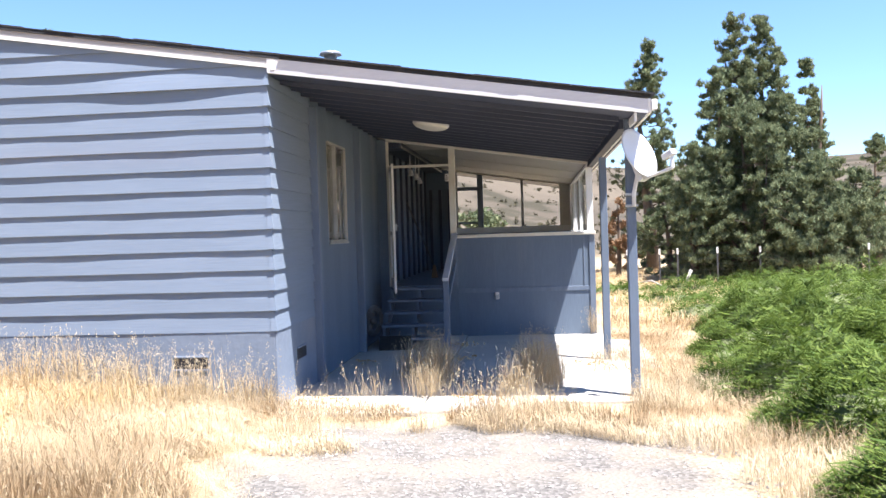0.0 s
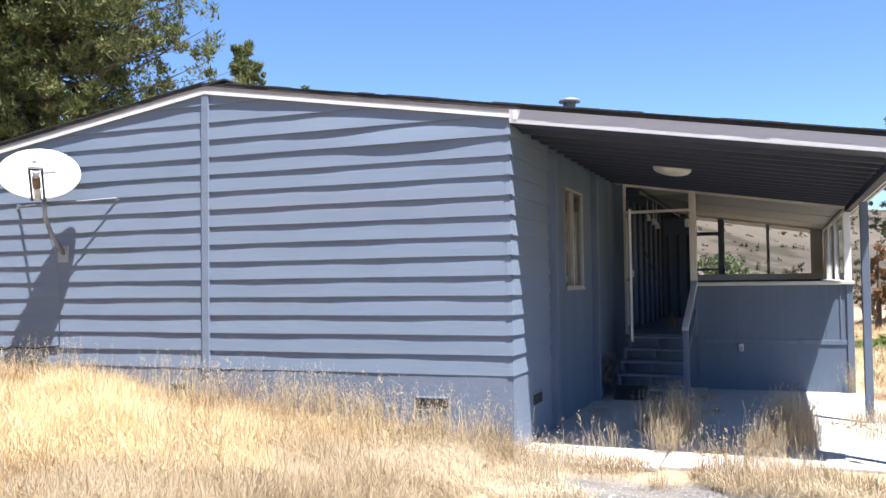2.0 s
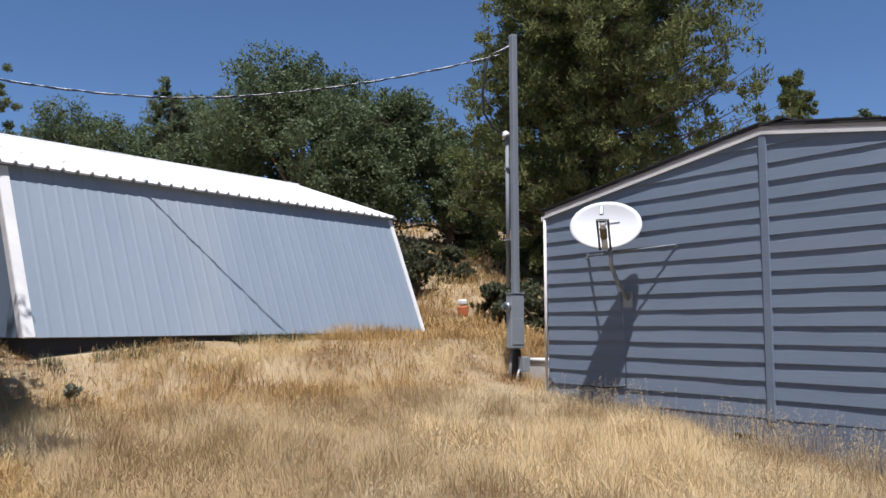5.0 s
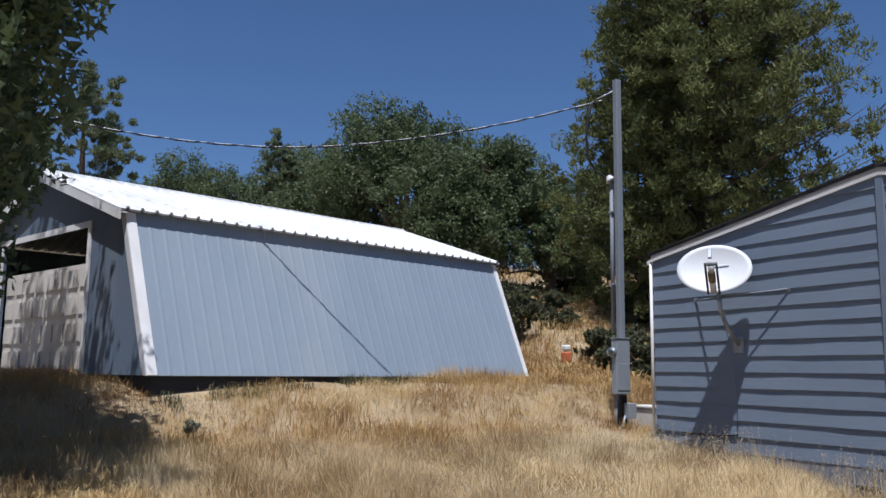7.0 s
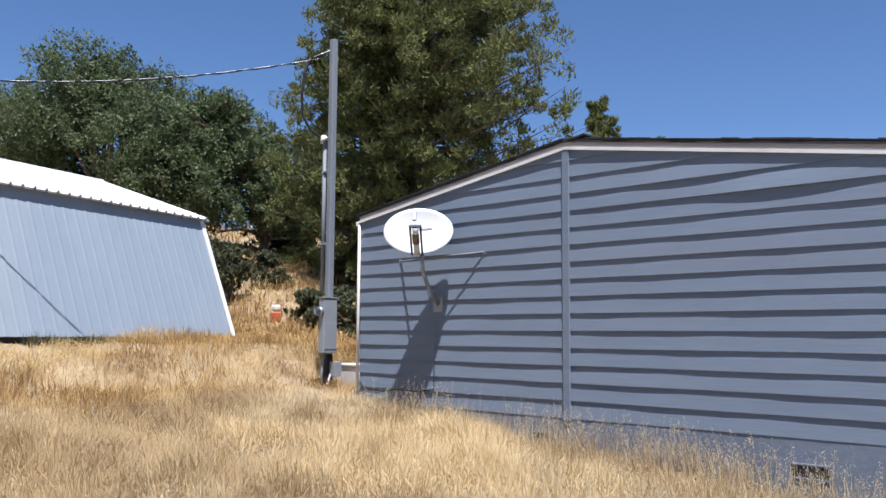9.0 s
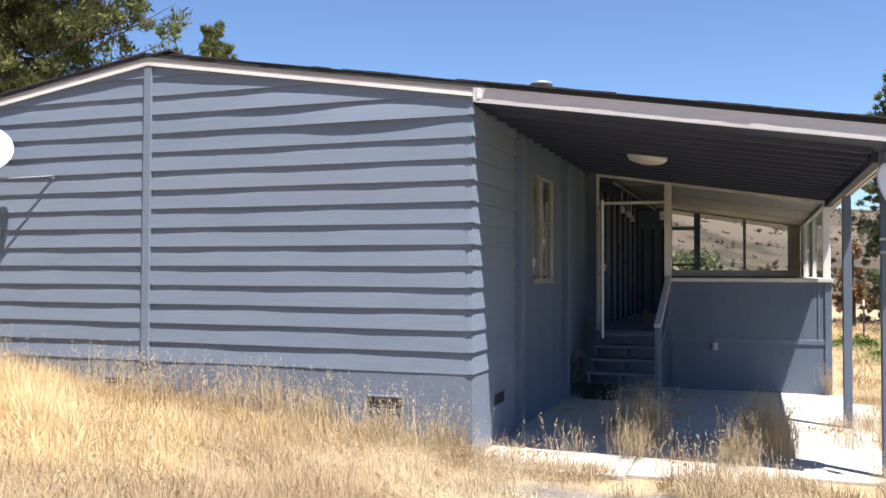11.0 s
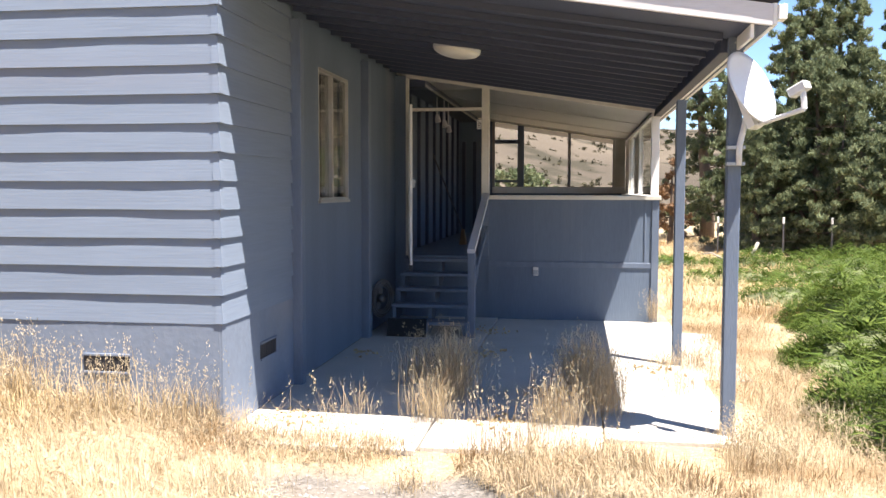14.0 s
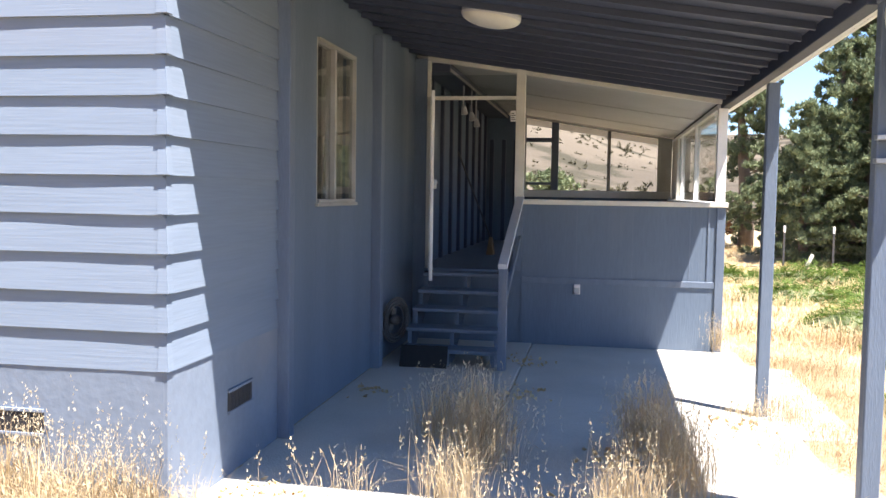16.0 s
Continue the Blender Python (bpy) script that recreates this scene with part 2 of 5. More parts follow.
def ground_material():
    """Dry soil and straw, pale gravel in the drive, bare hills with brush in the distance."""
    m = bpy.data.materials.new("dry_ground")
    m.use_nodes = True
    n, l = m.node_tree.nodes, m.node_tree.links
    b = n["Principled BSDF"]
    b.inputs["Roughness"].default_value = 0.95
    b.inputs["Specular IOR Level"].default_value = 0.1
    tc = n.new("ShaderNodeTexCoord")

    def noise_tex(s, d=5.0):
        t = n.new("ShaderNodeTexNoise")
        t.inputs["Scale"].default_value, t.inputs["Detail"].default_value = s, d
        l.new(tc.outputs["Object"], t.inputs[0])
        return t.outputs[0]

    def ramp(src, lo, hi):
        r = n.new("ShaderNodeMapRange")
        r.interpolation_type = "SMOOTHSTEP"
        r.inputs[1].default_value, r.inputs[2].default_value = lo, hi
        l.new(src, r.inputs[0])
        return r.outputs[0]

    def mix(f, a, c):
        x = n.new("ShaderNodeMix")
        x.data_type = "RGBA"
        for s, v in ((x.inputs[0], f), (x.inputs[6], a), (x.inputs[7], c)):
            if isinstance(v, tuple):
                s.default_value = (*v, 1)
            else:
                l.new(v, s)
        return x.outputs[2]

    def calc(op, a, c):
        x = n.new("ShaderNodeMath")
        x.operation = op
        for s, v in zip(x.inputs, (a, c)):
            if isinstance(v, (int, float)):
                s.default_value = v
            else:
                l.new(v, s)
        return x.outputs[0]

    sep = n.new("ShaderNodeSeparateXYZ")
    l.new(tc.outputs["Object"], sep.inputs[0])
    straw = mix(ramp(noise_tex(1.3), 0.35, 0.68), (0.40, 0.31, 0.19), (0.30, 0.215, 0.125))
    straw = mix(ramp(noise_tex(35.0), 0.42, 0.72), straw, (0.40, 0.335, 0.235))
    stones = n.new("ShaderNodeTexVoronoi")
    stones.inputs["Scale"].default_value = 38.0
    l.new(tc.outputs["Object"], stones.inputs[0])
    shade = n.new("ShaderNodeSeparateColor")
    l.new(stones.outputs["Color"], shade.inputs[0])
    grav = mix(shade.outputs[0], (0.09, 0.084, 0.078), (0.20, 0.188, 0.173))
    grav = mix(ramp(noise_tex(1.1), 0.42, 0.62), grav, (0.205, 0.182, 0.153))
    wob = calc("MULTIPLY", calc("SUBTRACT", noise_tex(0.9), 0.5), 2.2)
    right = ramp(calc("ADD", sep.outputs[0], wob), 0.0, 0.9)
    edge = ramp(calc("ADD", sep.outputs[0], wob), 3.2, 4.2)
    front = ramp(calc("ADD", sep.outputs[1], wob), -0.9, -0.2)
    drive = calc("MULTIPLY", calc("MULTIPLY", right, calc("SUBTRACT", 1.0, edge)), calc("SUBTRACT", 1.0, front))
    near = mix(drive, straw, grav)
    hills = mix(ramp(noise_tex(0.012, 6.0), 0.42, 0.62), (0.118, 0.098, 0.073), (0.075, 0.063, 0.048))
    hills = mix(ramp(noise_tex(0.09, 6.0), 0.53, 0.62), hills, (0.048, 0.043, 0.03))
    far = ramp(calc("ADD", sep.outputs[1], calc("MULTIPLY", noise_tex(0.05), 30.0)), 55.0, 90.0)
    l.new(mix(far, near, hills), b.inputs["Base Color"])
    bp = n.new("ShaderNodeBump")
    bp.inputs["Strength"].default_value, bp.inputs["Distance"].default_value = 0.6, 0.02
    l.new(calc("ADD", stones.outputs["Distance"], noise_tex(25.0)), bp.inputs["Height"])
    l.new(bp.outputs[0], b.inputs["Normal"])
    return m


M["ground"] = ground_material()


# ---- mesh helpers ----
def arrays(name, verts, faces, material, parent=None, label="", smooth=False):
    """One mesh object from numpy arrays of vertices and equal-sided faces."""
    verts, faces = np.asarray(verts, np.float32), np.asarray(faces, np.int32)
    me = bpy.data.meshes.new(name)
    k, s = faces.shape
    me.vertices.add(len(verts))
    me.vertices.foreach_set("co", verts.ravel())
    me.loops.add(k * s)
    me.loops.foreach_set("vertex_index", faces.ravel())
    me.polygons.add(k)
    me.polygons.foreach_set("loop_start", np.arange(k, dtype=np.int32) * s)
    me.polygons.foreach_set("use_smooth", np.full(k, bool(smooth)))
    me.update(calc_edges=True)
    me.materials.append(material)
    ob = new(name, me)
    if parent:
        ob.parent = parent
    if label:
        ob["label"] = label
    return ob


def part(name, bm, material, parent=None, label="", smooth=False):
    """Links a bmesh as one mesh object under a thing or a part."""
    me = bpy.data.meshes.new(name)
    bmesh.ops.recalc_face_normals(bm, faces=bm.faces)
    for f in bm.faces:
        f.smooth = smooth
    bm.to_mesh(me)
    bm.free()
    me.materials.append(material)
    ob = new(name, me)
    if parent:
        ob.parent = parent
    if label:
        ob["label"] = label
    return ob


def add_box(bm, lo, hi, m=None):
    c = [(lo[i] + hi[i]) / 2 for i in range(3)]
    d = [abs(hi[i] - lo[i]) for i in range(3)]
    t = Matrix.Translation(c) @ Matrix.Diagonal((*d, 1))
    return bmesh.ops.create_cube(bm, size=1, matrix=(m @ t) if m else t)["verts"]


def box(name, lo, hi, material, parent=None, label="", bevel=0.004, m=None):
    bm = bmesh.new()
    add_box(bm, lo, hi, m)
    if bevel:
        bmesh.ops.bevel(bm, geom=bm.edges[:], offset=bevel, segments=1, affect="EDGES")
    return part(name, bm, material, parent, label)


def add_tube(bm, points, radius, sides=8, radius2=None):
    """A tapered tube along points."""
    pts = [Vector(p) for p in points]
    rings = []
    for i, p in enumerate(pts):
        d = (pts[min(i + 1, len(pts) - 1)] - pts[max(i - 1, 0)]).normalized()
        a = d.orthogonal().normalized()
        if i and a.dot(last) < 0:
            a = -a
        if i:
            a = (last - d * last.dot(d)).normalized()
        last = a
        c = d.cross(a)
        r = radius if radius2 is None else radius + (radius2 - radius) * i / (len(pts) - 1)
        rings.append([bm.verts.new(p + r * (math.cos(q) * a + math.sin(q) * c)) for q in (2 * math.pi * k / sides for k in range(sides))])
    for u, v in zip(rings, rings[1:]):
        for k in range(sides):
            bm.faces.new((u[k], u[(k + 1) % sides], v[(k + 1) % sides], v[k]))
    bm.faces.new(rings[0][::-1])
    bm.faces.new(rings[-1])


def tube(name, points, radius, material, parent=None, label="", sides=8, radius2=None):
    bm = bmesh.new()
    add_tube(bm, points, radius, sides, radius2)
    return part(name, bm, material, parent, label, smooth=sides > 6)


def solid(name, outline, depth, material, parent=None, label="", plane="xz", at=0.0):
    """A flat outline in the xz, yz or xy plane, given thickness from at to at + depth."""
    put = {"xz": lambda a, c, d: (a, d, c), "yz": lambda a, c, d: (d, a, c), "xy": lambda a, c, d: (a, c, d)}[plane]
    bm = bmesh.new()
    f = [bm.verts.new(put(a, c, at)) for a, c in outline]
    g = [bm.verts.new(put(a, c, at + depth)) for a, c in outline]
    bm.faces.new(f)
    bm.faces.new(g[::-1])
    for i in range(len(f)):
        j = (i + 1) % len(f)
        bm.faces.new((f[i], g[i], g[j], f[j]))
    return part(name, bm, material, parent, label)


def empty(name, label, category, group="", loc=(0, 0, 0), kind=""):
    ob = new(name)
    ob.location = loc
    return tagged(ob, label, category, group, kind)


def smooth01(a, b, x):
    t = np.clip((x - a) / (b - a), 0, 1)
    return t * t * (3 - 2 * t)


# ---- ground ----
def height(x, y):
    """The lie of the land: level at the drive, rising to the shed and the hillside, bare hills far off."""
    x, y = np.asarray(x, float), np.asarray(y, float)
    u = -x
    pad = np.interp(u, [-400, 0, 3.5, 7, 9, 10.2, 11, 20, 40, 90, 400], [0, 0, 0.24, 0.55, 0.80, 1.23, 1.42, 1.6, 5.0, 11, 22])
    slope = np.interp(u, [-400, 0, 3.5, 7, 9, 10.5, 13.6, 37, 60, 120, 400], [0, 0, 0.24, 0.55, 0.76, 1.1, 1.9, 7.0, 9.0, 15, 24])
    k = smooth01(0.5, 7, y)
    z = pad * (1 - k) + slope * k
    z = z - 0.35 * smooth01(10, 24, y) * smooth01(-4, 3, x)
    z = z - 0.10 * smooth01(-2.6, -0.5, y) * smooth01(-0.4, 0.3, x)
    r = np.hypot(x - 2.4, y + 8.3)
    az = np.degrees(np.arctan2(-(x - 2.4), y + 8.3))
    crest = 21 + 5 * np.sin(np.radians(az * 5 + 40)) + 4 * np.sin(np.radians(az * 11 + 10)) + 2 * np.sin(np.radians(az * 23))
    hill = smooth01(70, 330, r) * crest * 1.25
    return z * (1 - smooth01(150, 400, r) * 0.6) + hill


def build_ground():
    a = np.linspace(0, 2 * np.pi, 241)[:-1]
    r = np.concatenate([np.linspace(0.4, 30, 75), np.geomspace(31, 3000, 70)])
    rr, aa = np.meshgrid(r, a, indexing="ij")
    x, y = -3 + rr * np.cos(aa), -2 + rr * np.sin(aa)
    z = height(x, y)
    near = smooth01(40, 10, rr) * 0.5 + 0.5
    z = z + (0.02 * np.sin(x * 2.1 + 1.3 * np.sin(y * 1.7)) + 0.02 * np.sin(y * 2.7 + 1.1 * np.sin(x * 1.3))) * near * smooth01(-0.2, -1.5, x)
    far = smooth01(90, 250, rr)
    z = z + far * (1.6 * np.sin(x * 0.031 + 2 * np.sin(y * 0.02)) + 1.2 * np.sin(y * 0.055 + 2 * np.sin(x * 0.04)))
    n, k = len(r), len(a)
    v = np.concatenate([[[-3, -2, float(height(-3, -2))]], np.stack([x, y, z], -1).reshape(-1, 3)])
    i, j = np.meshgrid(np.arange(n - 1), np.arange(k), indexing="ij")
    q = np.stack([i * k + j, (i + 1) * k + j, (i + 1) * k + (j + 1) % k, i * k + (j + 1) % k], -1).reshape(-1, 4) + 1
    ring = np.stack([np.zeros(k, int), np.arange(k) + 1, (np.arange(k) + 1) % k + 1, (np.arange(k) + 1) % k + 1], -1)
    ob = arrays("ground", v, np.concatenate([q]), M["ground"], smooth=True)
    cap = arrays("ground_centre", v[: k + 1], ring[:, :3], M["ground"], smooth=True)
    cap.name = "ground_cap"
    cap.parent = ob
    return tagged(ob, "dry straw-coloured field with pale gravel drive and bare hills", "ground", kind="structure")


build_ground()


# ---- house ----
EXP = 0.197          # one lap of siding
Z0 = 0.695           # foot of the siding
RX, RZ = -3.55, 3.83  # ridge
SL = 0.155           # roof pitch
LX = -7.15           # far eave corner
HY = 15.0            # length of the house


def rake(x):
    return RZ - SL * abs(x - RX)


def lap_board(name, place, a, b, z0, top, material, parent, bulge=None, seed=0):
    """One tapered board from a to b; place maps (along, out, z) into the world; top(a) limits its upper edge."""
    n = max(2, int((b - a) / 0.22) + 1)
    us = np.linspace(a, b, n)
    zt = np.array([min(z0 + EXP + 0.012, top(u)) for u in us])
    keep = zt > z0 + 0.004
    if keep.sum() < 2:
        return None
    us, zt = us[keep], zt[keep]
    v = []
    for u, t in zip(us, zt):
        w = 0.0016 * math.sin(u * 3.1 + seed * 1.9) + 0.001 * math.sin(u * 7.7 + seed)
        lip = 0.026 + w + (bulge(u) if bulge else 0.0)
        frac = (t - z0) / (EXP + 0.012)
        zl = z0 + 0.0012 * math.sin(u * 2.3 + seed * 2.7)
        v += [place(u, lip, zl), place(u, lip - (lip - 0.006) * frac, t), place(u, 0.0, t), place(u, 0.0, zl)]
    f = []
    for i in range(len(us) - 1):
        o, q = 4 * i, 4 * i + 4
        f += [(o, q, q + 1, o + 1), (o + 1, q + 1, q + 2, o + 2), (o + 3, q + 3, q, o)]
    e = 4 * (len(us) - 1)
    f += [(0, 1, 2, 3), (e + 3, e + 2, e + 1, e)]
    return arrays(name, v, f, material, parent)


def build_house():
    gable = [(LX, -0.5), (0, -0.5), (0, rake(0) - 0.02), (RX, RZ - 0.02), (LX, rake(LX) - 0.02)]
    wall = solid("wall_gable", gable, 0.12, M["skirt"], plane="xz", at=0.001)
    tagged(wall, "blue-grey gable wall with lap siding over painted skirting", "wall", kind="structure")
    front = lambda u, o, z: (u, -o, z)
    bul = {12: lambda u: 0.020 * math.exp(-((u + 1.15) / 0.75) ** 2), 13: lambda u: 0.012 * math.exp(-((u + 2.0) / 0.5) ** 2)}
    for c in range(17):
        z = Z0 + c * EXP
        for a, b in ((LX, RX - 0.05), (RX + 0.05, 0.0)):
            lap_board("lap_board", front, a, b, z, lambda u: rake(u) - 0.03, M["siding"], wall, bul.get(c) if b == 0 else None, seed=c + (5 if b else 0))
        if c < 13:
            bm = bmesh.new()
            add_box(bm, (-0.03, -0.032, z + 0.004), (0.032, 0.03, z + EXP * 0.93))
            for vert in bm.verts:
                if vert.co.z > z + 0.1:
                    vert.co.x = min(vert.co.x, 0.009)
                    vert.co.y = max(vert.co.y, -0.009)
            part("corner_cap", bm, M["siding"], wall)
    box("ridge_batten", (RX - 0.05, -0.04, Z0 - 0.03), (RX + 0.05, 0.0, RZ - 0.03), M["siding"], wall, bevel=0.006)
    # skirting sheets, joints and vents
    for a, b in ((LX, -4.884), (-4.876, -2.444), (-2.436, -0.0005)):
        box("skirting_sheet", (a, -0.020, -0.5), (b, 0.0, Z0 + 0.006), M["skirt"], wall, bevel=0)
    # rake boards, white strip and the roof edge
    for x0, x1 in ((LX - 0.03, RX), (RX, 0.02)):
        o = lambda lo, hi: [(x0, rake(x0) + lo), (x1, rake(x1) + lo), (x1, rake(x1) + hi), (x0, rake(x0) + hi)]
        solid("rake_board", o(-0.035, 0.048), 0.03, M["rake"], wall, plane="xz", at=-0.028)
        solid("white_strip", o(-0.052, -0.018), 0.016, M["white"], wall, plane="xz", at=-0.046)
    box("gutter_end", (LX - 0.09, -0.05, rake(LX) - 0.09), (LX - 0.031, 0.02, rake(LX) - 0.03), M["white"], wall, "white gutter end")
    tube("downpipe", [(LX - 0.03, -0.03, rake(LX) - 0.08), (LX - 0.03, -0.03, 0.75)], 0.022, M["white"], wall, "white downpipe")
    # other walls of the house
    side = empty("wall_side", "blue-grey side wall with lap siding, panels and battens", "wall", kind="structure")
    wy0, wy1, wz0, wz1 = 2.31, 3.33, 1.52, 2.77
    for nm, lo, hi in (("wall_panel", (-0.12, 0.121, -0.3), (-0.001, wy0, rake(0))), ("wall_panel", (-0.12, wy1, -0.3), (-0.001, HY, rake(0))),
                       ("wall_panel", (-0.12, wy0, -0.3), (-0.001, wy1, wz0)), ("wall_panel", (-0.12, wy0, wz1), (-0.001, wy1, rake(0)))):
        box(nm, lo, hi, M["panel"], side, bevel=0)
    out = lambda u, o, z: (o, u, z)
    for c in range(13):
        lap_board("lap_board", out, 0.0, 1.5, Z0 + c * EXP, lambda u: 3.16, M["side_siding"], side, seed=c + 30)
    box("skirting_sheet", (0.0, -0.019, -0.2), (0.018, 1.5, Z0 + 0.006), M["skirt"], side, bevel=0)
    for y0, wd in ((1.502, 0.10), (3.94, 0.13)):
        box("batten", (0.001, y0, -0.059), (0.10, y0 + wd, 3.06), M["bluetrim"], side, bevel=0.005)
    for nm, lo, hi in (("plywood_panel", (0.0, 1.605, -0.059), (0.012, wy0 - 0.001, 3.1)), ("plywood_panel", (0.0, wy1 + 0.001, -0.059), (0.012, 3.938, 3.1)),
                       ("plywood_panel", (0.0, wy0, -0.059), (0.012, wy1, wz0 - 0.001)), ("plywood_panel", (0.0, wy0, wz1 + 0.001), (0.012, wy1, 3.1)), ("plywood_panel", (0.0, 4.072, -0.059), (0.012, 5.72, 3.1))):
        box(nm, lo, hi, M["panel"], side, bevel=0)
    back = empty("wall_back", "plain blue-grey walls at the rear", "wall", kind="structure")
    box("wall_panel", (LX, HY - 0.12, -0.3), (-0.121, HY, rake(LX)), M["panel"], back, bevel=0)
    box("wall_panel", (LX, 0.122, -0.3), (LX + 0.12, HY - 0.121, rake(LX)), M["panel"], back, bevel=0)
    # added floor and inner wall, coloured near-black so the room looks unlit
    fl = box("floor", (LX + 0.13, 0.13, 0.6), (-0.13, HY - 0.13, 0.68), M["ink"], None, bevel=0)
    tagged(fl, "near-black floor standing in for the unlit house interior", "floor", kind="structure")
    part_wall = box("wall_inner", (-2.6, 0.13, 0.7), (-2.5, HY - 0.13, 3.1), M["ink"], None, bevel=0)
    tagged(part_wall, "added near-black inner wall standing in for the unlit room", "wall", kind="structure")
    # foundation vents
    for nm, lo, hi, ax in (("a", (-1.013, -0.034, 0.325), (-0.668, -0.020, 0.469), 0), ("b", (-4.05, -0.034, 0.42), (-3.72, -0.020, 0.52), 0), ("c", (0.018, 0.70, 0.300), (0.032, 1.05, 0.446), 1)):
        v = empty("foundation_vent", "blue-framed foundation vent with dark mesh in the skirting", "vent", "foundation vents")
        p, q = list(lo), list(hi)
        p[2], q[2] = lo[2] + 0.016, hi[2] - 0.016
        p[1 - ax], q[1 - ax] = (lo[1] + 0.008, hi[1]) if ax == 0 else (lo[0], hi[0] - 0.008)
        box("vent_mesh", p, q, M["vent"], v, bevel=0)
        a, b = lo[ax], hi[ax]
        for za, zb in ((lo[2], lo[2] + 0.018), (hi[2] - 0.018, hi[2])):
            box("frame_bar", (lo[0], lo[1], za), (hi[0], hi[1], zb), M["skirt"], v, bevel=0.002)
        for k in range(1, 9):
            u = a + (b - a) * k / 9
            p, q = list(lo), list(hi)
            p[ax], q[ax], p[2], q[2] = u - 0.003, u + 0.003, lo[2] + 0.018, hi[2] - 0.018
            o = 1 - ax
            p[o], q[o] = (lo[o] + 0.003, lo[o] + 0.007) if ax == 0 else (hi[o] - 0.007, hi[o] - 0.003)
            box("mesh_bar", p, q, M["vent"], v, bevel=0)
    # roof
    roof = empty("roof", "low-pitched black shingle roof reaching over the porch", "roof", kind="structure")
    E1 = 3.62
    for x0, x1 in ((LX - 0.09, RX), (RX, E1)):
        o = [(x0, rake(x0) + 0.064), (x1, rake(x1) + 0.064), (x1, rake(x1) + 0.082), (x0, rake(x0) + 0.082)]
        solid("shingle_deck", o, HY + 0.1, M["roof"], roof, plane="xz", at=-0.034)
    for x0, x1 in ((LX - 0.09, RX), (RX, E1)):
        o = [(x0, rake(x0) + 0.041), (x1, rake(x1) + 0.041), (x1, rake(x1) + 0.063), (x0, rake(x0) + 0.063)]
        solid("drip_edge", o, 0.05, M["roof"], roof, plane="xz", at=-0.036 if x0 < RX else -0.038)
    rng = random.Random(3)
    bm = bmesh.new()
    x = LX - 0.09
    while x < E1 - 0.05:
        w = rng.uniform(0.13, 0.32)
        for sx in (x,):
            zz = rake(sx + w / 2) + 0.081
            tilt = Matrix.Translation((sx + w / 2, 0.05, zz)) @ Matrix.Rotation(math.atan(SL if sx < RX else -SL) * -1, 4, "Y")
            add_box(bm, (-w / 2, (-0.090 if sx < 0 else -0.112) - rng.uniform(0, 0.006), -0.002), (w / 2, 0.2, rng.uniform(0.006, 0.016)), tilt)
        x += w
    part("shingle_edge", bm, M["roof"], roof)
    # porch fascia and ceiling
    o = [(0.022, rake(0.022) - 0.10), (E1 - 0.03, rake(E1) - 0.09), (E1 - 0.03, rake(E1) + 0.040), (0.022, rake(0.022) + 0.040)]
    fas = solid("porch_fascia", o, 0.035, M["fascia"], None, plane="xz", at=-0.035)
    tagged(fas, "weathered white fascia board along the porch roof", "fascia", kind="structure")
    box("nail_plate", (0.06, -0.040, rake(0.05) - 0.07), (0.10, -0.035, rake(0.05) + 0.02), M["white"], fas, bevel=0)
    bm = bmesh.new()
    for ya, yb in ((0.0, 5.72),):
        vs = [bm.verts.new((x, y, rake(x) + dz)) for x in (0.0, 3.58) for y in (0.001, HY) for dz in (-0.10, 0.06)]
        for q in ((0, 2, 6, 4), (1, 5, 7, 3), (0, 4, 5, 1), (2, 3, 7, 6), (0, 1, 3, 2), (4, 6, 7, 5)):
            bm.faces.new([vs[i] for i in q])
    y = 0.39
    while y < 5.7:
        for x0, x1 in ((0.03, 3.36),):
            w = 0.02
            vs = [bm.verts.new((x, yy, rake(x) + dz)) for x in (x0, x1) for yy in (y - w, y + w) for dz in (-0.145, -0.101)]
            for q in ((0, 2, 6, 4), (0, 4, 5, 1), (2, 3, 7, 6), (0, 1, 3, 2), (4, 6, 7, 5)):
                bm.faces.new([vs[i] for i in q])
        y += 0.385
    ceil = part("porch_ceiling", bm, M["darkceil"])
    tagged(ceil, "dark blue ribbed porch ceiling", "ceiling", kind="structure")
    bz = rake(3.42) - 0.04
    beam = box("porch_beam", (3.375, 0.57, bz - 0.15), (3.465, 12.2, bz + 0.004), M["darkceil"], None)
    tagged(beam, "dark blue beam along the porch eave with white outer board", "beam", kind="structure")
    box("outer_board", (3.466, 0.0, bz - 0.15), (3.49, 12.2, bz + 0.06), M["white"], beam, "white outer board")
    box("eave_board", (E1 - 0.03, -0.035, rake(E1) - 0.09), (E1, 12.2, rake(E1) + 0.062), M["white"], beam, "white eave board")
    box("gutter_bracket", (E1, -0.06, rake(E1) - 0.06), (E1 + 0.05, 0.04, rake(E1) + 0.03), M["white"], beam)
    # roof vent pipe
    v = empty("roof_vent", "galvanised round vent pipe with a cap on the roof", "roof vent", loc=(-0.12, 3.3, rake(-0.12) + 0.05))
    tube("pipe", [(0, 0, -0.02), (0, 0, 0.66)], 0.085, M["galv"], v, sides=16)
    tube("cap", [(0, 0, 0.66), (0, 0, 0.70)], 0.15, M["galv"], v, sides=16, radius2=0.13)
    tube("flashing", [(0, 0, -0.03), (0, 0, 0.04)], 0.13, M["dark_metal"], v, sides=16, radius2=0.08)


build_house()


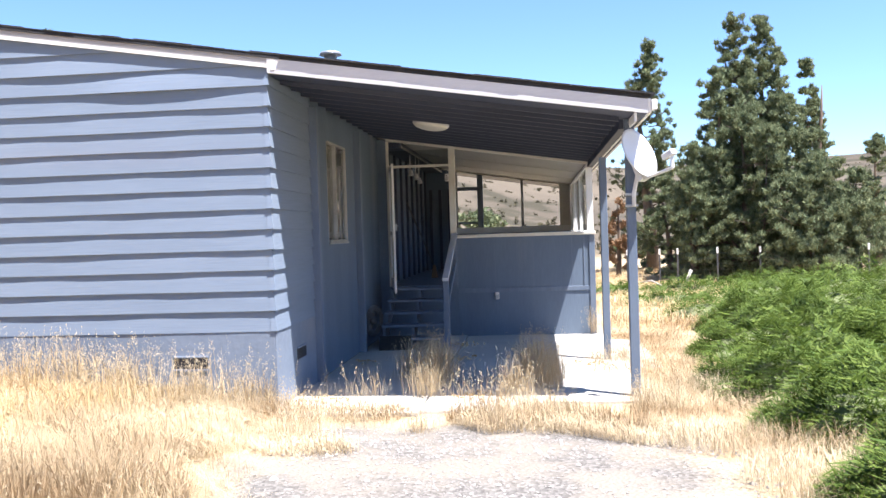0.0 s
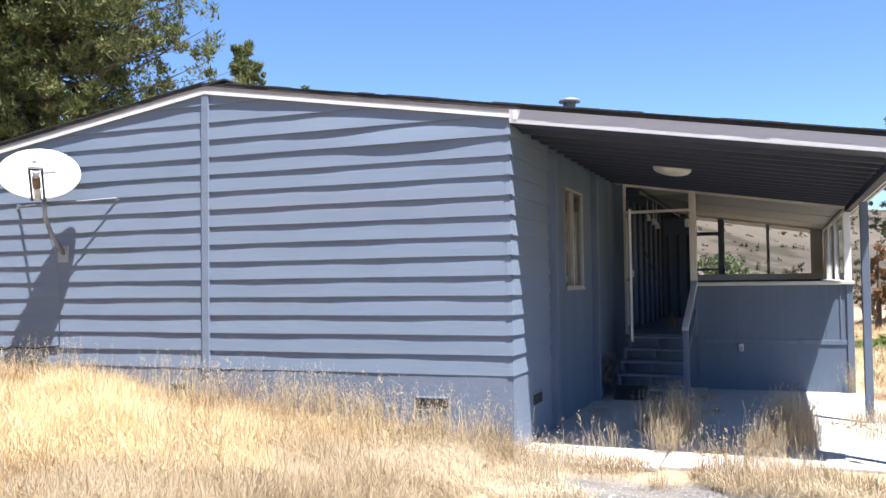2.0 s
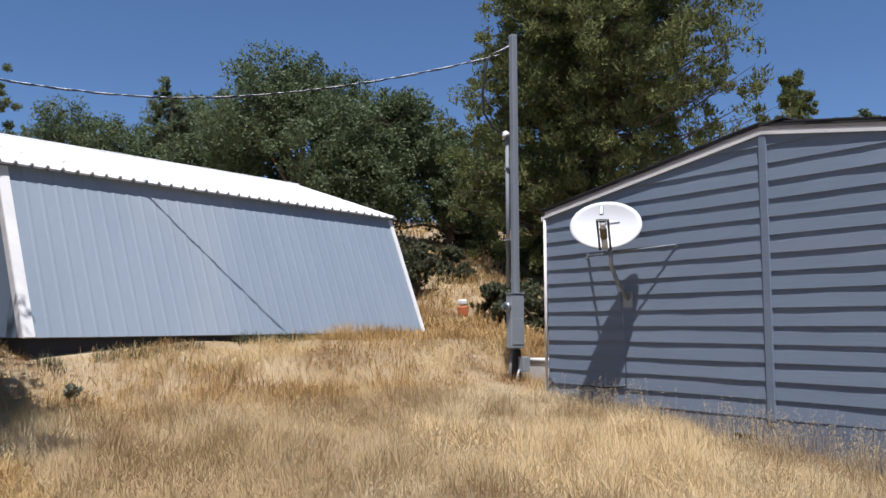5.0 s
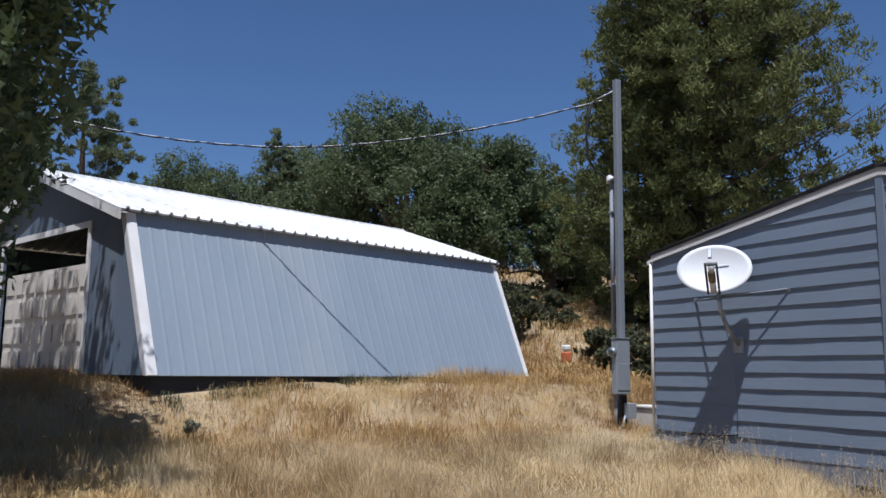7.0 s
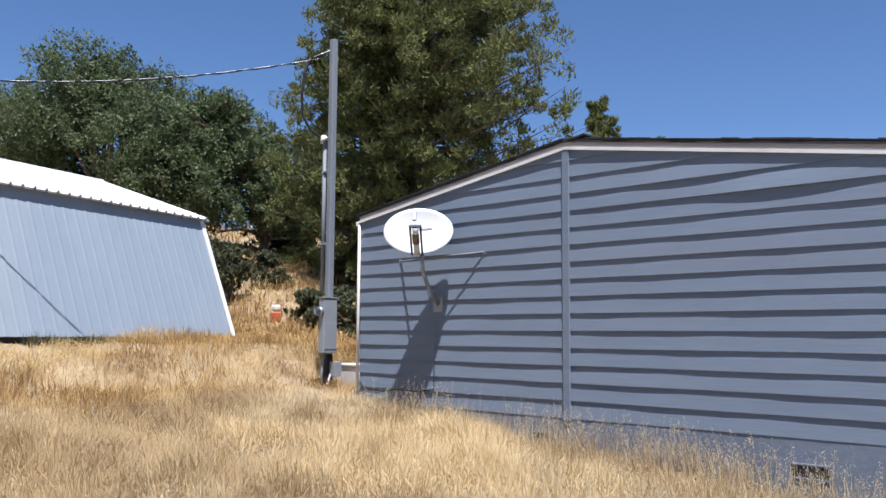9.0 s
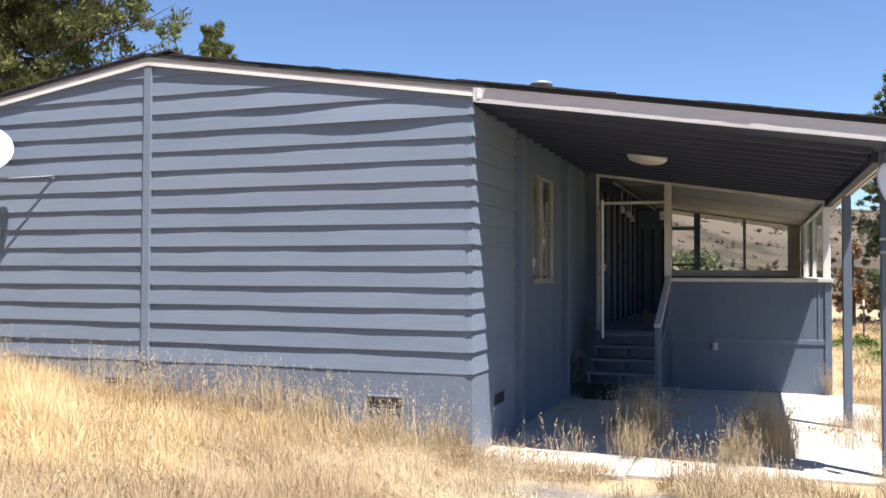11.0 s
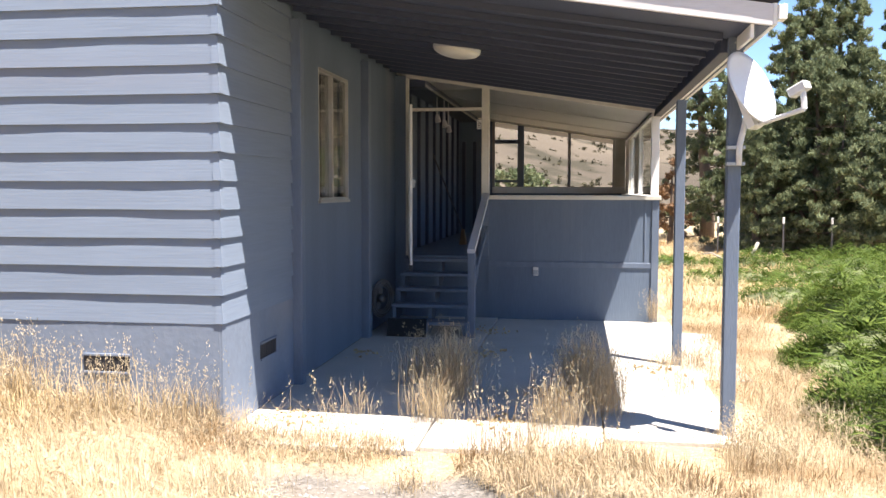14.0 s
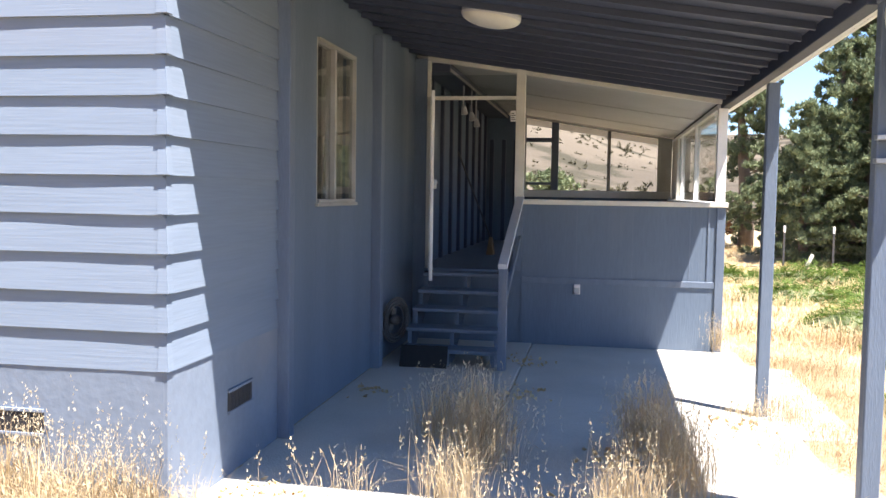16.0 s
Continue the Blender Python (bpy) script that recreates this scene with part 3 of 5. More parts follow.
def build_window():
    """The slider window in the side wall."""
    y0, y1, z0, z1 = 2.31, 3.33, 1.52, 2.77
    w = empty("window_1", "aluminium slider window with curtains behind the glass", "window", kind="structure")
    fr = M["winframe"]
    for lo, hi in (((-0.06, y0 + 0.002, z0 + 0.002), (0.014, y0 + 0.02, z1 - 0.002)), ((-0.06, y1 - 0.02, z0 + 0.002), (0.03, y1 - 0.002, z1 - 0.002)),
                   ((-0.06, y0 + 0.03, z0 + 0.002), (0.03, y1 - 0.03, z0 + 0.03)), ((-0.06, y0 + 0.03, z1 - 0.03), (0.03, y1 - 0.03, z1 - 0.002))):
        box("window_frame", lo, hi, fr, w, bevel=0.003)
    ym = 2.77
    box("meeting_rail", (-0.03, ym - 0.02, z0 + 0.03), (0.02, ym + 0.02, z1 - 0.03), fr, w, bevel=0.003)
    box("window_sill", (0.012, y0 - 0.03, z0 - 0.025), (0.04, y1 + 0.03, z0 + 0.001), fr, w, bevel=0.003)
    for a, b, x in ((y0 + 0.03, ym - 0.02, -0.02), (ym + 0.02, y1 - 0.03, 0.0)):
        p = box("pane", (x - 0.002, a, z0 + 0.03), (x + 0.002, b, z1 - 0.03), M["glass"], w, bevel=0)
        p.visible_shadow = False
    for a, b, lab in ((y0 - 0.1, ym - 0.05, "dark brown curtain drawn behind the window"), (ym - 0.02, y1 + 0.1, "beige curtain hanging behind the window")):
        n = 40
        v, f = [], []
        for i in range(n):
            yy = a + (b - a) * i / (n - 1)
            xx = -0.095 + 0.02 * math.sin(i * 1.3)
            v += [(xx, yy, z0 - 0.1), (xx, yy, z1 + 0.05), (xx - 0.006, yy, z0 - 0.1), (xx - 0.006, yy, z1 + 0.05)]
        for i in range(n - 1):
            o = 4 * i
            f += [(o, o + 4, o + 5, o + 1), (o + 2, o + 3, o + 7, o + 6)]
        c = arrays("curtain", v, f, M["brown_curtain" if "brown" in lab else "curtain"], smooth=True)
        tagged(c, lab, "curtain", "window curtains")


build_window()


def build_porch():
    slab = empty("porch_slab", "worn concrete porch slab with open joints", "slab", kind="structure")
    for lo, hi in (((0.014, -0.22, -0.3), (1.40, 5.775, -0.06)), ((1.412, -0.12, -0.3), (2.62, 2.98, -0.064)), ((1.412, 2.995, -0.3), (3.60, 5.775, -0.07)), ((2.632, 0.28, -0.3), (3.56, 2.975, -0.068)), ((3.565, 2.4, -0.3), (4.0, 2.99, -0.082)), ((3.605, 2.995, -0.3), (4.0, 5.0, -0.082))):
        box("slab_section", lo, hi, M["concrete"], slab, bevel=0.006)
    for y, x in ((0.52, 3.47), (2.97, 3.39)):
        p = empty("porch_post", "blue-painted square wooden porch post on the slab", "post", "porch posts", (x, y, -0.08))
        top = rake(3.42) - (0.11 if y < 1 else 0.19)
        box("post_shaft", (-0.045, -0.045, 0.0), (0.045, 0.045, top), M["bluetrim"], p, bevel=0.006)
        if y < 1:
            box("post_cap", (-0.05, -0.05, top), (0.05, 0.045, top + 0.17), M["bluetrim"], p, bevel=0.005)
            for dz in (0.05, 0.11):
                tube("bolt", [(-0.01, -0.051, top + dz), (-0.01, -0.058, top + dz)], 0.008, M["galv"], p, sides=6)
    # ceiling light
    cl = empty("ceiling_light", "round opal glass ceiling light under the porch roof", "ceiling light", loc=(1.275, 2.62, rake(1.275) - 0.145))
    cl.rotation_euler = (0, math.atan(SL), 0)
    bm = bmesh.new()
    bmesh.ops.create_uvsphere(bm, u_segments=32, v_segments=16, radius=0.22, matrix=Matrix.Diagonal((1, 1, 0.32, 1)))
    bmesh.ops.delete(bm, geom=[v for v in bm.verts if v.co.z > 0.004], context="VERTS")
    part("shade", bm, M["lightglass"], cl, "opal glass shade", smooth=True)
    tube("rim", [(0, 0, 0.0), (0, 0, 0.045)], 0.228, M["fascia"], cl, sides=32)


build_porch()


def build_sunroom():
    Y0, Y1, X1, F = 5.78, 12.1, 3.42, 0.75
    W, B, C = M["white"], M["panel"], M["cream"]
    w = empty("wall_sunroom", "blue half wall of the enclosed porch with white window frames", "wall", kind="structure")
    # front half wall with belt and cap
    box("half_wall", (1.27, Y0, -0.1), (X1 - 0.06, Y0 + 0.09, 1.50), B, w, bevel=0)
    box("belt_trim", (1.27, Y0 - 0.013, 0.62), (X1 + 0.03, Y0 + 0.012, 0.69), M["bluetrim"], w)
    box("sill_cap", (1.271, Y0 - 0.05, 1.50), (X1 + 0.05, Y0 + 0.13, 1.555), C, w, "cream sill cap", bevel=0.006)
    for x in (1.87, 2.48, 3.09):
        box("panel_batten", (x - 0.006, Y0 - 0.004, 0.692), (x + 0.006, Y0 + 0.01, 1.499), M["bluetrim"], w, bevel=0)
    box("panel_batten", (3.27, Y0 - 0.012, 0.692), (3.29, Y0 + 0.01, 1.499), M["bluetrim"], w, bevel=0.002)
    box("corner_board", (X1 - 0.06, Y0 - 0.02, -0.1), (X1 + 0.03, Y0 + 0.09, 1.499), M["bluetrim"], w)
    box("corner_post", (X1 - 0.08, Y0 - 0.005, 1.556), (X1 + 0.02, Y0 + 0.09, rake(X1) - 0.19), W, w, "white corner post")
    box("door_post", (1.17, Y0 - 0.01, 1.50), (1.27, Y0 + 0.09, rake(1.2) - 0.08), C, w, "cream door post")
    box("post_foot", (1.17, Y0 - 0.01, F), (1.269, Y0 + 0.09, 1.499), M["bluetrim"], w)
    top = [(0.161, rake(0.161) - 0.105), (X1, rake(X1) - 0.105), (X1, rake(X1) - 0.15), (0.161, rake(0.161) - 0.15)]
    solid("head_trim", top, 0.09, C, w, "cream head trim", plane="xz", at=Y0 - 0.003)
    # wall left of and above the door
    box("jamb_board", (0.014, Y0, -0.05), (0.16, Y0 + 0.08, rake(0.1) - 0.14), B, w, bevel=0)
    for lo, hi in (((0.161, Y0 - 0.012, 2.66), (1.169, Y0 + 0.05, 2.70)), ((0.161, Y0 - 0.012, F), (0.20, Y0 + 0.05, 2.659)), ((0.161, Y0 - 0.012, 2.701), (0.20, Y0 + 0.05, 3.095))):
        box("door_frame", lo, hi, C, w, "cream door frame")
    g = box("transom_pane", (0.201, Y0 + 0.01, 2.701), (1.169, Y0 + 0.016, 2.935), M["glass"], w, bevel=0)
    g.visible_shadow = False
    # skirt under the door and the sunroom floor
    box("under_panel", (0.014, Y0 + 0.02, -0.1), (1.269, Y0 + 0.08, F - 0.03), B, w, bevel=0)
    fl = box("floor_sunroom", (0.014, Y0 + 0.015, F - 0.029), (X1 - 0.02, Y1, F), M["bluetrim"], None, bevel=0)
    tagged(fl, "dark blue painted board floor of the enclosed porch", "floor", kind="structure")
    bm = bmesh.new()
    vs = [bm.verts.new((x, y, rake(x) + dz)) for x in (0.014, X1 - 0.06) for y in (Y0 + 0.09, Y1) for dz in (-0.12, -0.085)]
    for q in ((0, 2, 6, 4), (1, 5, 7, 3), (0, 4, 5, 1), (2, 3, 7, 6), (0, 1, 3, 2), (4, 6, 7, 5)):
        bm.faces.new([vs[i] for i in q])
    for y in (8.2, 10.4):
        vs = [bm.verts.new((x, yy, rake(x) + dz)) for x in (0.02, X1 - 0.07) for yy in (y - 0.02, y + 0.02) for dz in (-0.128, -0.119)]
        for q in ((0, 2, 6, 4), (0, 4, 5, 1), (2, 3, 7, 6)):
            bm.faces.new([vs[i] for i in q])
    ce = part("ceiling_sunroom", bm, M["ceilpanel"])
    tagged(ce, "pale panelled ceiling of the enclosed porch", "ceiling", kind="structure")
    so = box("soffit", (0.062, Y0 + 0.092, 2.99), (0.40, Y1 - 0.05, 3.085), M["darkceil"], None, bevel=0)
    tagged(so, "dark blue boxed soffit along the old house eave", "soffit", kind="structure")
    box("soffit_trim", (0.401, Y0 + 0.092, 2.985), (0.416, Y1 - 0.05, 3.02), M["rake"], so, "greige edge trim", bevel=0)
    # outer side wall
    s = empty("wall_sunroom_side", "low blue wall with white window frames above", "wall", kind="structure")
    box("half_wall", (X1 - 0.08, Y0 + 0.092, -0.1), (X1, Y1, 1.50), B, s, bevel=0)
    box("sill_cap", (X1 - 0.14, Y0 + 0.131, 1.50), (X1 + 0.05, Y1, 1.555), W, s, "white sill cap")
    for y in (8.2, 10.3):
        box("mullion", (X1 - 0.075, y - 0.035, 1.556), (X1 - 0.005, y + 0.035, rake(X1) - 0.19), W, s, "white mullion")
    for a, b in ((5.872, 8.164), (8.236, 10.264), (10.336, 11.0)):
        p = box("pane", (X1 - 0.045, a, 1.556), (X1 - 0.041, b, rake(X1) - 0.19), M["glass"], s, bevel=0)
        p.visible_shadow = False
    box("side_panel", (X1 - 0.07, 11.0, 1.556), (X1 - 0.02, Y1, rake(X1) - 0.19), C, s, "cream side panel", bevel=0)
    hr = rake(X1) - 0.19
    box("top_rail", (X1 - 0.078, Y0 + 0.091, hr), (X1 - 0.004, Y1, hr + 0.05), W, s, "white top rail")
    # far wall
    e = empty("wall_sunroom_end", "end wall of the enclosed porch with windows and a door", "wall", kind="structure")
    box("half_wall", (1.35, Y1, -0.1), (X1 - 0.081, Y1 + 0.08, 1.56), B, e, bevel=0)
    box("sill_cap", (0.70, Y1 - 0.03, 1.561), (X1 - 0.08, Y1 + 0.1, 1.69), W, e, "white sill cap")
    hd = lambda x: rake(x) - 0.165
    o = [(0.014, rake(0) - 0.121), (X1 - 0.08, rake(X1) - 0.121), (X1 - 0.08, hd(X1)), (0.014, hd(0))]
    solid("header", o, 0.08, C, e, "cream header", plane="xz", at=Y1)
    for x, wd, mm in ((0.72, 0.05, "rake"), (1.27, 0.13, "bluetrim"), (2.24, 0.06, "rake"), (3.12, 0.05, "cream")):
        box("mullion", (x - wd / 2, Y1 + 0.0, 1.691), (x + wd / 2, Y1 + 0.07, hd(x) + 0.002), M[mm], e)
    box("cross_bar", (0.746, Y1, 2.56), (1.204, Y1 + 0.06, 2.64), M["bluetrim"], e)
    box("cross_bar", (0.746, Y1 + 0.01, 1.78), (1.204, Y1 + 0.05, 1.83), M["bluetrim"], e)
    box("end_panel", (3.146, Y1, 1.691), (X1 - 0.081, Y1 + 0.06, hd(3.2)), C, e, bevel=0)
    box("end_panel", (0.014, Y1, F), (0.694, Y1 + 0.06, hd(0.35)), B, e, bevel=0)
    box("end_panel", (0.695, Y1, F), (1.349, Y1 + 0.06, 1.56), B, e, bevel=0)
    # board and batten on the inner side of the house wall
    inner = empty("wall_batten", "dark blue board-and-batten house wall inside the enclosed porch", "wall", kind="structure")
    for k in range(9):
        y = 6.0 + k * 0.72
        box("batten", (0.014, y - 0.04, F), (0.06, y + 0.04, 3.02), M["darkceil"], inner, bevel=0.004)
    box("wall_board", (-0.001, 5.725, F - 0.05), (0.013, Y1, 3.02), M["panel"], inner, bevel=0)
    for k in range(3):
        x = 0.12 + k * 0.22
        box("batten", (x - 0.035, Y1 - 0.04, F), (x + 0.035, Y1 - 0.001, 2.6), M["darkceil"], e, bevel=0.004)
    # storm door standing open
    ang = radians(-78)
    d = empty("storm_door", "white-edged aluminium storm door standing open", "door", loc=(0.215, Y0 - 0.02, F - 0.03))
    d.rotation_euler = (0, 0, ang)
    for lo, hi, nm in (((0, -0.015, 0), (0.05, 0.015, 1.93), "stile"), ((0.87, -0.017, -0.02), (0.93, 0.017, 1.94), "stile"), ((0.05, -0.015, 0), (0.87, 0.015, 0.18), "rail"), ((0.05, -0.015, 1.87), (0.87, 0.015, 1.93), "rail"), ((0.05, -0.015, 0.86), (0.87, 0.015, 0.92), "rail")):
        box(nm, lo, hi, W, d)
    for z0, z1 in ((0.181, 0.859), (0.921, 1.869)):
        p = box("pane", (0.051, -0.003, z0), (0.869, 0.003, z1), M["glass"], d, bevel=0)
        p.visible_shadow = False
    h = box("handle", (0.86, 0.018, 0.93), (0.90, 0.05, 1.03), M["galv"], d, "metal handle")
    tube("lever", [(0.88, 0.05, 1.0), (0.80, 0.06, 1.0)], 0.01, M["galv"], h)
    # small paper notice beside the door
    pn = empty("paper_notice", "small white paper notice with grey writing beside the door", "notice", loc=(1.138, Y0 + 0.02, 2.42))
    box("sheet", (-0.031, -0.003, 0.0), (0.031, 0.003, 0.12), M["white"], pn, bevel=0)
    for k in range(4):
        box("writing_bar", (-0.022, -0.006, 0.02 + k * 0.022), (0.022 - 0.01 * (k % 2), -0.0035, 0.028 + k * 0.022), M["dark_metal"], pn, bevel=0)
    # broom leaning inside, wall lamps
    b = empty("broom", "broom with a worn orange-brown head leaning on the wall", "broom", loc=(0.60, 8.3, F))
    tube("stick", [(0.0, 0, 0.22), (-0.50, 0.05, 1.45)], 0.012, M["dark_metal"], b)
    bm = bmesh.new()
    add_box(bm, (-0.05, -0.12, 0.0), (0.05, 0.12, 0.24))
    for v in bm.verts:
        if v.co.z > 0.1:
            v.co.x, v.co.y = v.co.x * 0.4, v.co.y * 0.45
    part("bristles", bm, M["rust"], b, "worn bristles")
    for x, y, z in ((0.35, 7.2, 2.70), (0.38, 7.7, 2.66), (0.385, 8.1, 2.61)):
        a = empty("spot_lamp", "small white bell-shaped spot lamp hung from the ceiling", "lamp", "spot lamps", (x, y, z))
        tube("stem", [(0, 0, 0.02), (0, 0, rake(x) - 0.12 - z)], 0.01, M["fascia"], a)
        tube("bell", [(0, 0, 0.03), (0.01, -0.01, 0.0), (0.02, -0.03, -0.07)], 0.022, M["fascia"], a, sides=14, radius2=0.045)


build_sunroom()


def build_steps():
    s = empty("steps", "dark blue wooden open-riser steps up to the door", "steps", loc=(0, 0, 0))
    rise, run, y0 = 0.162, 0.27, 4.22
    tm = M["bluetrim"]
    for k in range(5):
        z, y = -0.06 + rise * (k + 1), y0 + run * k
        box("tread", (0.24, y - 0.02, z - 0.038), (1.18, y + 0.27, z), tm, s, bevel=0.006)
    for x in (0.27, 0.70, 1.14):
        pts = [(y0 + 0.02, -0.059)]
        for k in range(5):
            pts += [(y0 + 0.02 + run * k, -0.06 + rise * (k + 1) - 0.039), (y0 + 0.02 + run * (k + 1), -0.06 + rise * (k + 1) - 0.039)]
        pts += [(y0 + 0.02 + run * 5, 0.55), (y0 + 0.32, -0.059)]
        solid("stringer", pts, 0.04, tm, s, plane="yz", at=x - 0.02)
    box("newel_post", (1.20, 4.12, -0.059), (1.28, 4.21, 0.91), tm, s)
    ra = empty("handrail", "pale-topped wooden handrail beside the steps", "handrail")
    o = [(4.08, 0.911), (5.70, 1.54), (5.70, 1.585), (4.08, 0.956)]
    solid("rail_cap", o, 0.085, M["fascia"], ra, "pale worn rail cap", plane="yz", at=1.20)
    o = [(4.215, 0.84), (5.72, 1.42), (5.72, 1.51), (4.215, 0.93)]
    solid("rail_board", o, 0.03, tm, ra, plane="yz", at=1.228)
    o = [(4.215, 0.50), (5.72, 1.08), (5.72, 1.15), (4.215, 0.57)]
    solid("lower_rail", o, 0.03, tm, ra, plane="yz", at=1.228)
    mat_ = box("door_mat", (0.0, 0.0, 0.0), (0.46, 0.012, 0.22), M["rubber"], None, bevel=0.003, m=pose(0.26, 4.085, -0.058, -25, 0, 0))
    tagged(mat_, "black rubber door mat leaning against the bottom step", "door mat")
    # coiled hose reel by the steps
    h = empty("hose_reel", "dark coiled garden hose hung by the steps", "hose reel", loc=(0.10, 4.50, 0.33))
    h.rotation_euler = (radians(-12), 0, radians(-32))
    for k in range(5):
        r = 0.15 + 0.018 * k
        pts = [(0.03 + 0.02 * (k % 2), r * math.cos(q) * 0.8, r * math.sin(q)) for q in np.linspace(0, 2 * math.pi, 25)]
        tube("hose_coil", pts, 0.011, M["dark_metal"], h, sides=6)
    tube("reel_hub", [(-0.04, 0, 0), (0.05, 0, 0)], 0.05, M["dark_metal"], h, sides=14)
    box("reel_bracket", (-0.045, -0.03, -0.12), (-0.005, 0.03, 0.12), M["dark_metal"], h)
    o = empty("outlet_box", "grey weatherproof outlet box on the half wall", "outlet", loc=(1.89, 5.78, 0.565))
    box("cover", (-0.035, -0.05, -0.055), (0.035, 0.0, 0.055), M["fascia"], o, bevel=0.008)
    box("lid", (-0.028, -0.058, -0.045), (0.028, -0.05, 0.02), M["galv"], o, bevel=0.003)


build_steps()


# ---- dishes ----
def reflector(name, parent, width, tall, depth, material, m, label):
    """A shallow offset bowl with a rolled rim, facing -y in its own frame."""
    rings, seg = 8, 40
    v, f = [], []
    for off in (0.0, 0.012):
        for i in range(rings + 1):
            r = i / rings
            for k in range(seg):
                q = 2 * math.pi * k / seg
                v.append(tuple(m @ Vector((width / 2 * r * math.cos(q), off + depth * (1 - r * r), tall / 2 * r * math.sin(q)))))
    n = (rings + 1) * seg
    for o in (0, n):
        for i in range(rings):
            for k in range(seg):
                a, b = o + i * seg + k, o + i * seg + (k + 1) % seg
                f.append((a, b, b + seg, a + seg) if o == 0 else (a, a + seg, b + seg, b))
    for k in range(seg):
        a, b = rings * seg + k, rings * seg + (k + 1) % seg
        f.append((a, b, b + n, a + n))
    return arrays(name, v, f, material, parent, label, smooth=True)


def build_dishes():
    # wide dish on the gable wall
    d = empty("satellite_dish", "wide oval white satellite dish on a braced wall mast", "satellite dish", "satellite dishes", (-5.6, 0, 2.02))
    c = Vector((0.09, -0.485, 0.92))
    m = Matrix.Translation(c) @ pose(0, 0, 0, -22, 0, 40)
    bowl = reflector("reflector", d, 0.89, 0.66, 0.07, M["dish"], m, "white oval reflector")
    box("faint_mark", (-0.06, 0.045, 0.06), (0.17, 0.052, 0.075), M["galv"], bowl, m=m, bevel=0)
    tube("mast", [(0, -0.02, 0.0), (-0.02, -0.20, 0.24), (0.02, -0.33, 0.42), (0.03, -0.36, 0.64)], 0.028, M["galv"], d, "bent steel mast", sides=12)
    box("mast_foot", (-0.08, -0.03, -0.10), (0.08, -0.018, 0.10), M["galv"], d)
    tube("brace", [(0.03, -0.35, 0.58), (0.80, -0.02, 0.64)], 0.010, M["pole"], d)
    tube("brace", [(0.03, -0.35, 0.58), (-0.72, -0.02, 0.60)], 0.010, M["pole"], d)
    for x in (0.80, -0.72):
        box("brace_foot", (x - 0.03, -0.024, 0.57 if x < 0 else 0.61), (x + 0.03, -0.018, 0.64 if x < 0 else 0.68), M["galv"], d)
    for sx in (-0.065, 0.065):
        tube("feed_arm", [m @ Vector((sx, 0.02, -0.34)), m @ Vector((sx, -0.40, -0.15))], 0.014, M["dark_metal"], d, "dark feed arm", sides=6)
    rad = tube("transmitter", [m @ Vector((0, -0.02, -0.33)), m @ Vector((0, -0.18, -0.27))], 0.038, M["dish"], d, "white transmitter housing", sides=14)
    tube("collar", [m @ Vector((0, -0.18, -0.27)), m @ Vector((0, -0.30, -0.215))], 0.044, M["brass"], rad, "brown metal collar", sides=16)
    tube("feed_horn", [m @ Vector((0, -0.30, -0.215)), m @ Vector((0, -0.38, -0.165))], 0.03, M["dish"], rad, sides=14, radius2=0.042)
    box("cross_piece", (-0.075, -0.41, -0.17), (0.075, -0.385, -0.14), M["dark_metal"], rad, m=m)
    box("feed_tip", (-0.03, -0.46, -0.10), (0.015, -0.42, 0.02), M["galv"], rad, m=m)
    box("back_bracket", (-0.07, 0.08, -0.22), (0.07, 0.13, 0.05), M["dark_metal"], d, m=m)
    tube("cable", [(0.02, -0.33, 0.40), (-0.02, -0.16, 0.05), (-0.05, -0.03, -0.5), (-0.06, -0.03, -1.10)], 0.005, M["siding"], d, "thin cable painted over with the wall")
    tube("slack_cable", [(-0.06, -0.03, -1.10), (-0.4, -0.03, -1.14), (-0.8, -0.035, -1.13), (-1.05, -0.05, -1.18), (-1.25, -0.05, -1.20), (-1.42, -0.04, -1.15), (-1.52, -0.03, -1.06)], 0.009, M["cable"], d, "slack black cable")
    # round dish on the porch post
    e = empty("satellite_dish", "round white satellite dish on a mast clamped to the porch post", "satellite dish", "satellite dishes", (3.47, 0.475, 1.82))
    c = Vector((0.075, -0.16, 0.48))
    m = Matrix.Translation(c) @ pose(0, 0, 0, -24, 0, 45)
    reflector("reflector", e, 0.44, 0.52, 0.045, M["dish"], m, "white round reflector")
    tube("mast", [(0.02, -0.05, -0.03), (0.02, -0.06, 0.10), (0.07, -0.02, 0.30), (0.07, -0.04, 0.44)], 0.02, M["dish"], e, sides=12)
    for z in (-0.02, 0.09):
        box("clamp", (-0.06, -0.06, z - 0.012), (0.06, -0.001, z + 0.012), M["galv"], e, bevel=0.002)
    a, b = m @ Vector((0, 0.05, -0.25)), m @ Vector((0.0, -0.27, -0.31))
    box("back_bracket", (-0.05, 0.05, -0.26), (0.05, 0.11, 0.03), M["dish"], e, m=m)
    tube("feed_arm", [a, b], 0.016, M["dish"], e, sides=6)
    f = tube("feed_support", [b, m @ Vector((0.0, -0.31, -0.19))], 0.018, M["dish"], e, sides=6)
    box("feed_head", (-0.035, -0.35, -0.21), (0.035, -0.22, -0.15), M["dish"], e, m=m, bevel=0.008)


build_dishes()


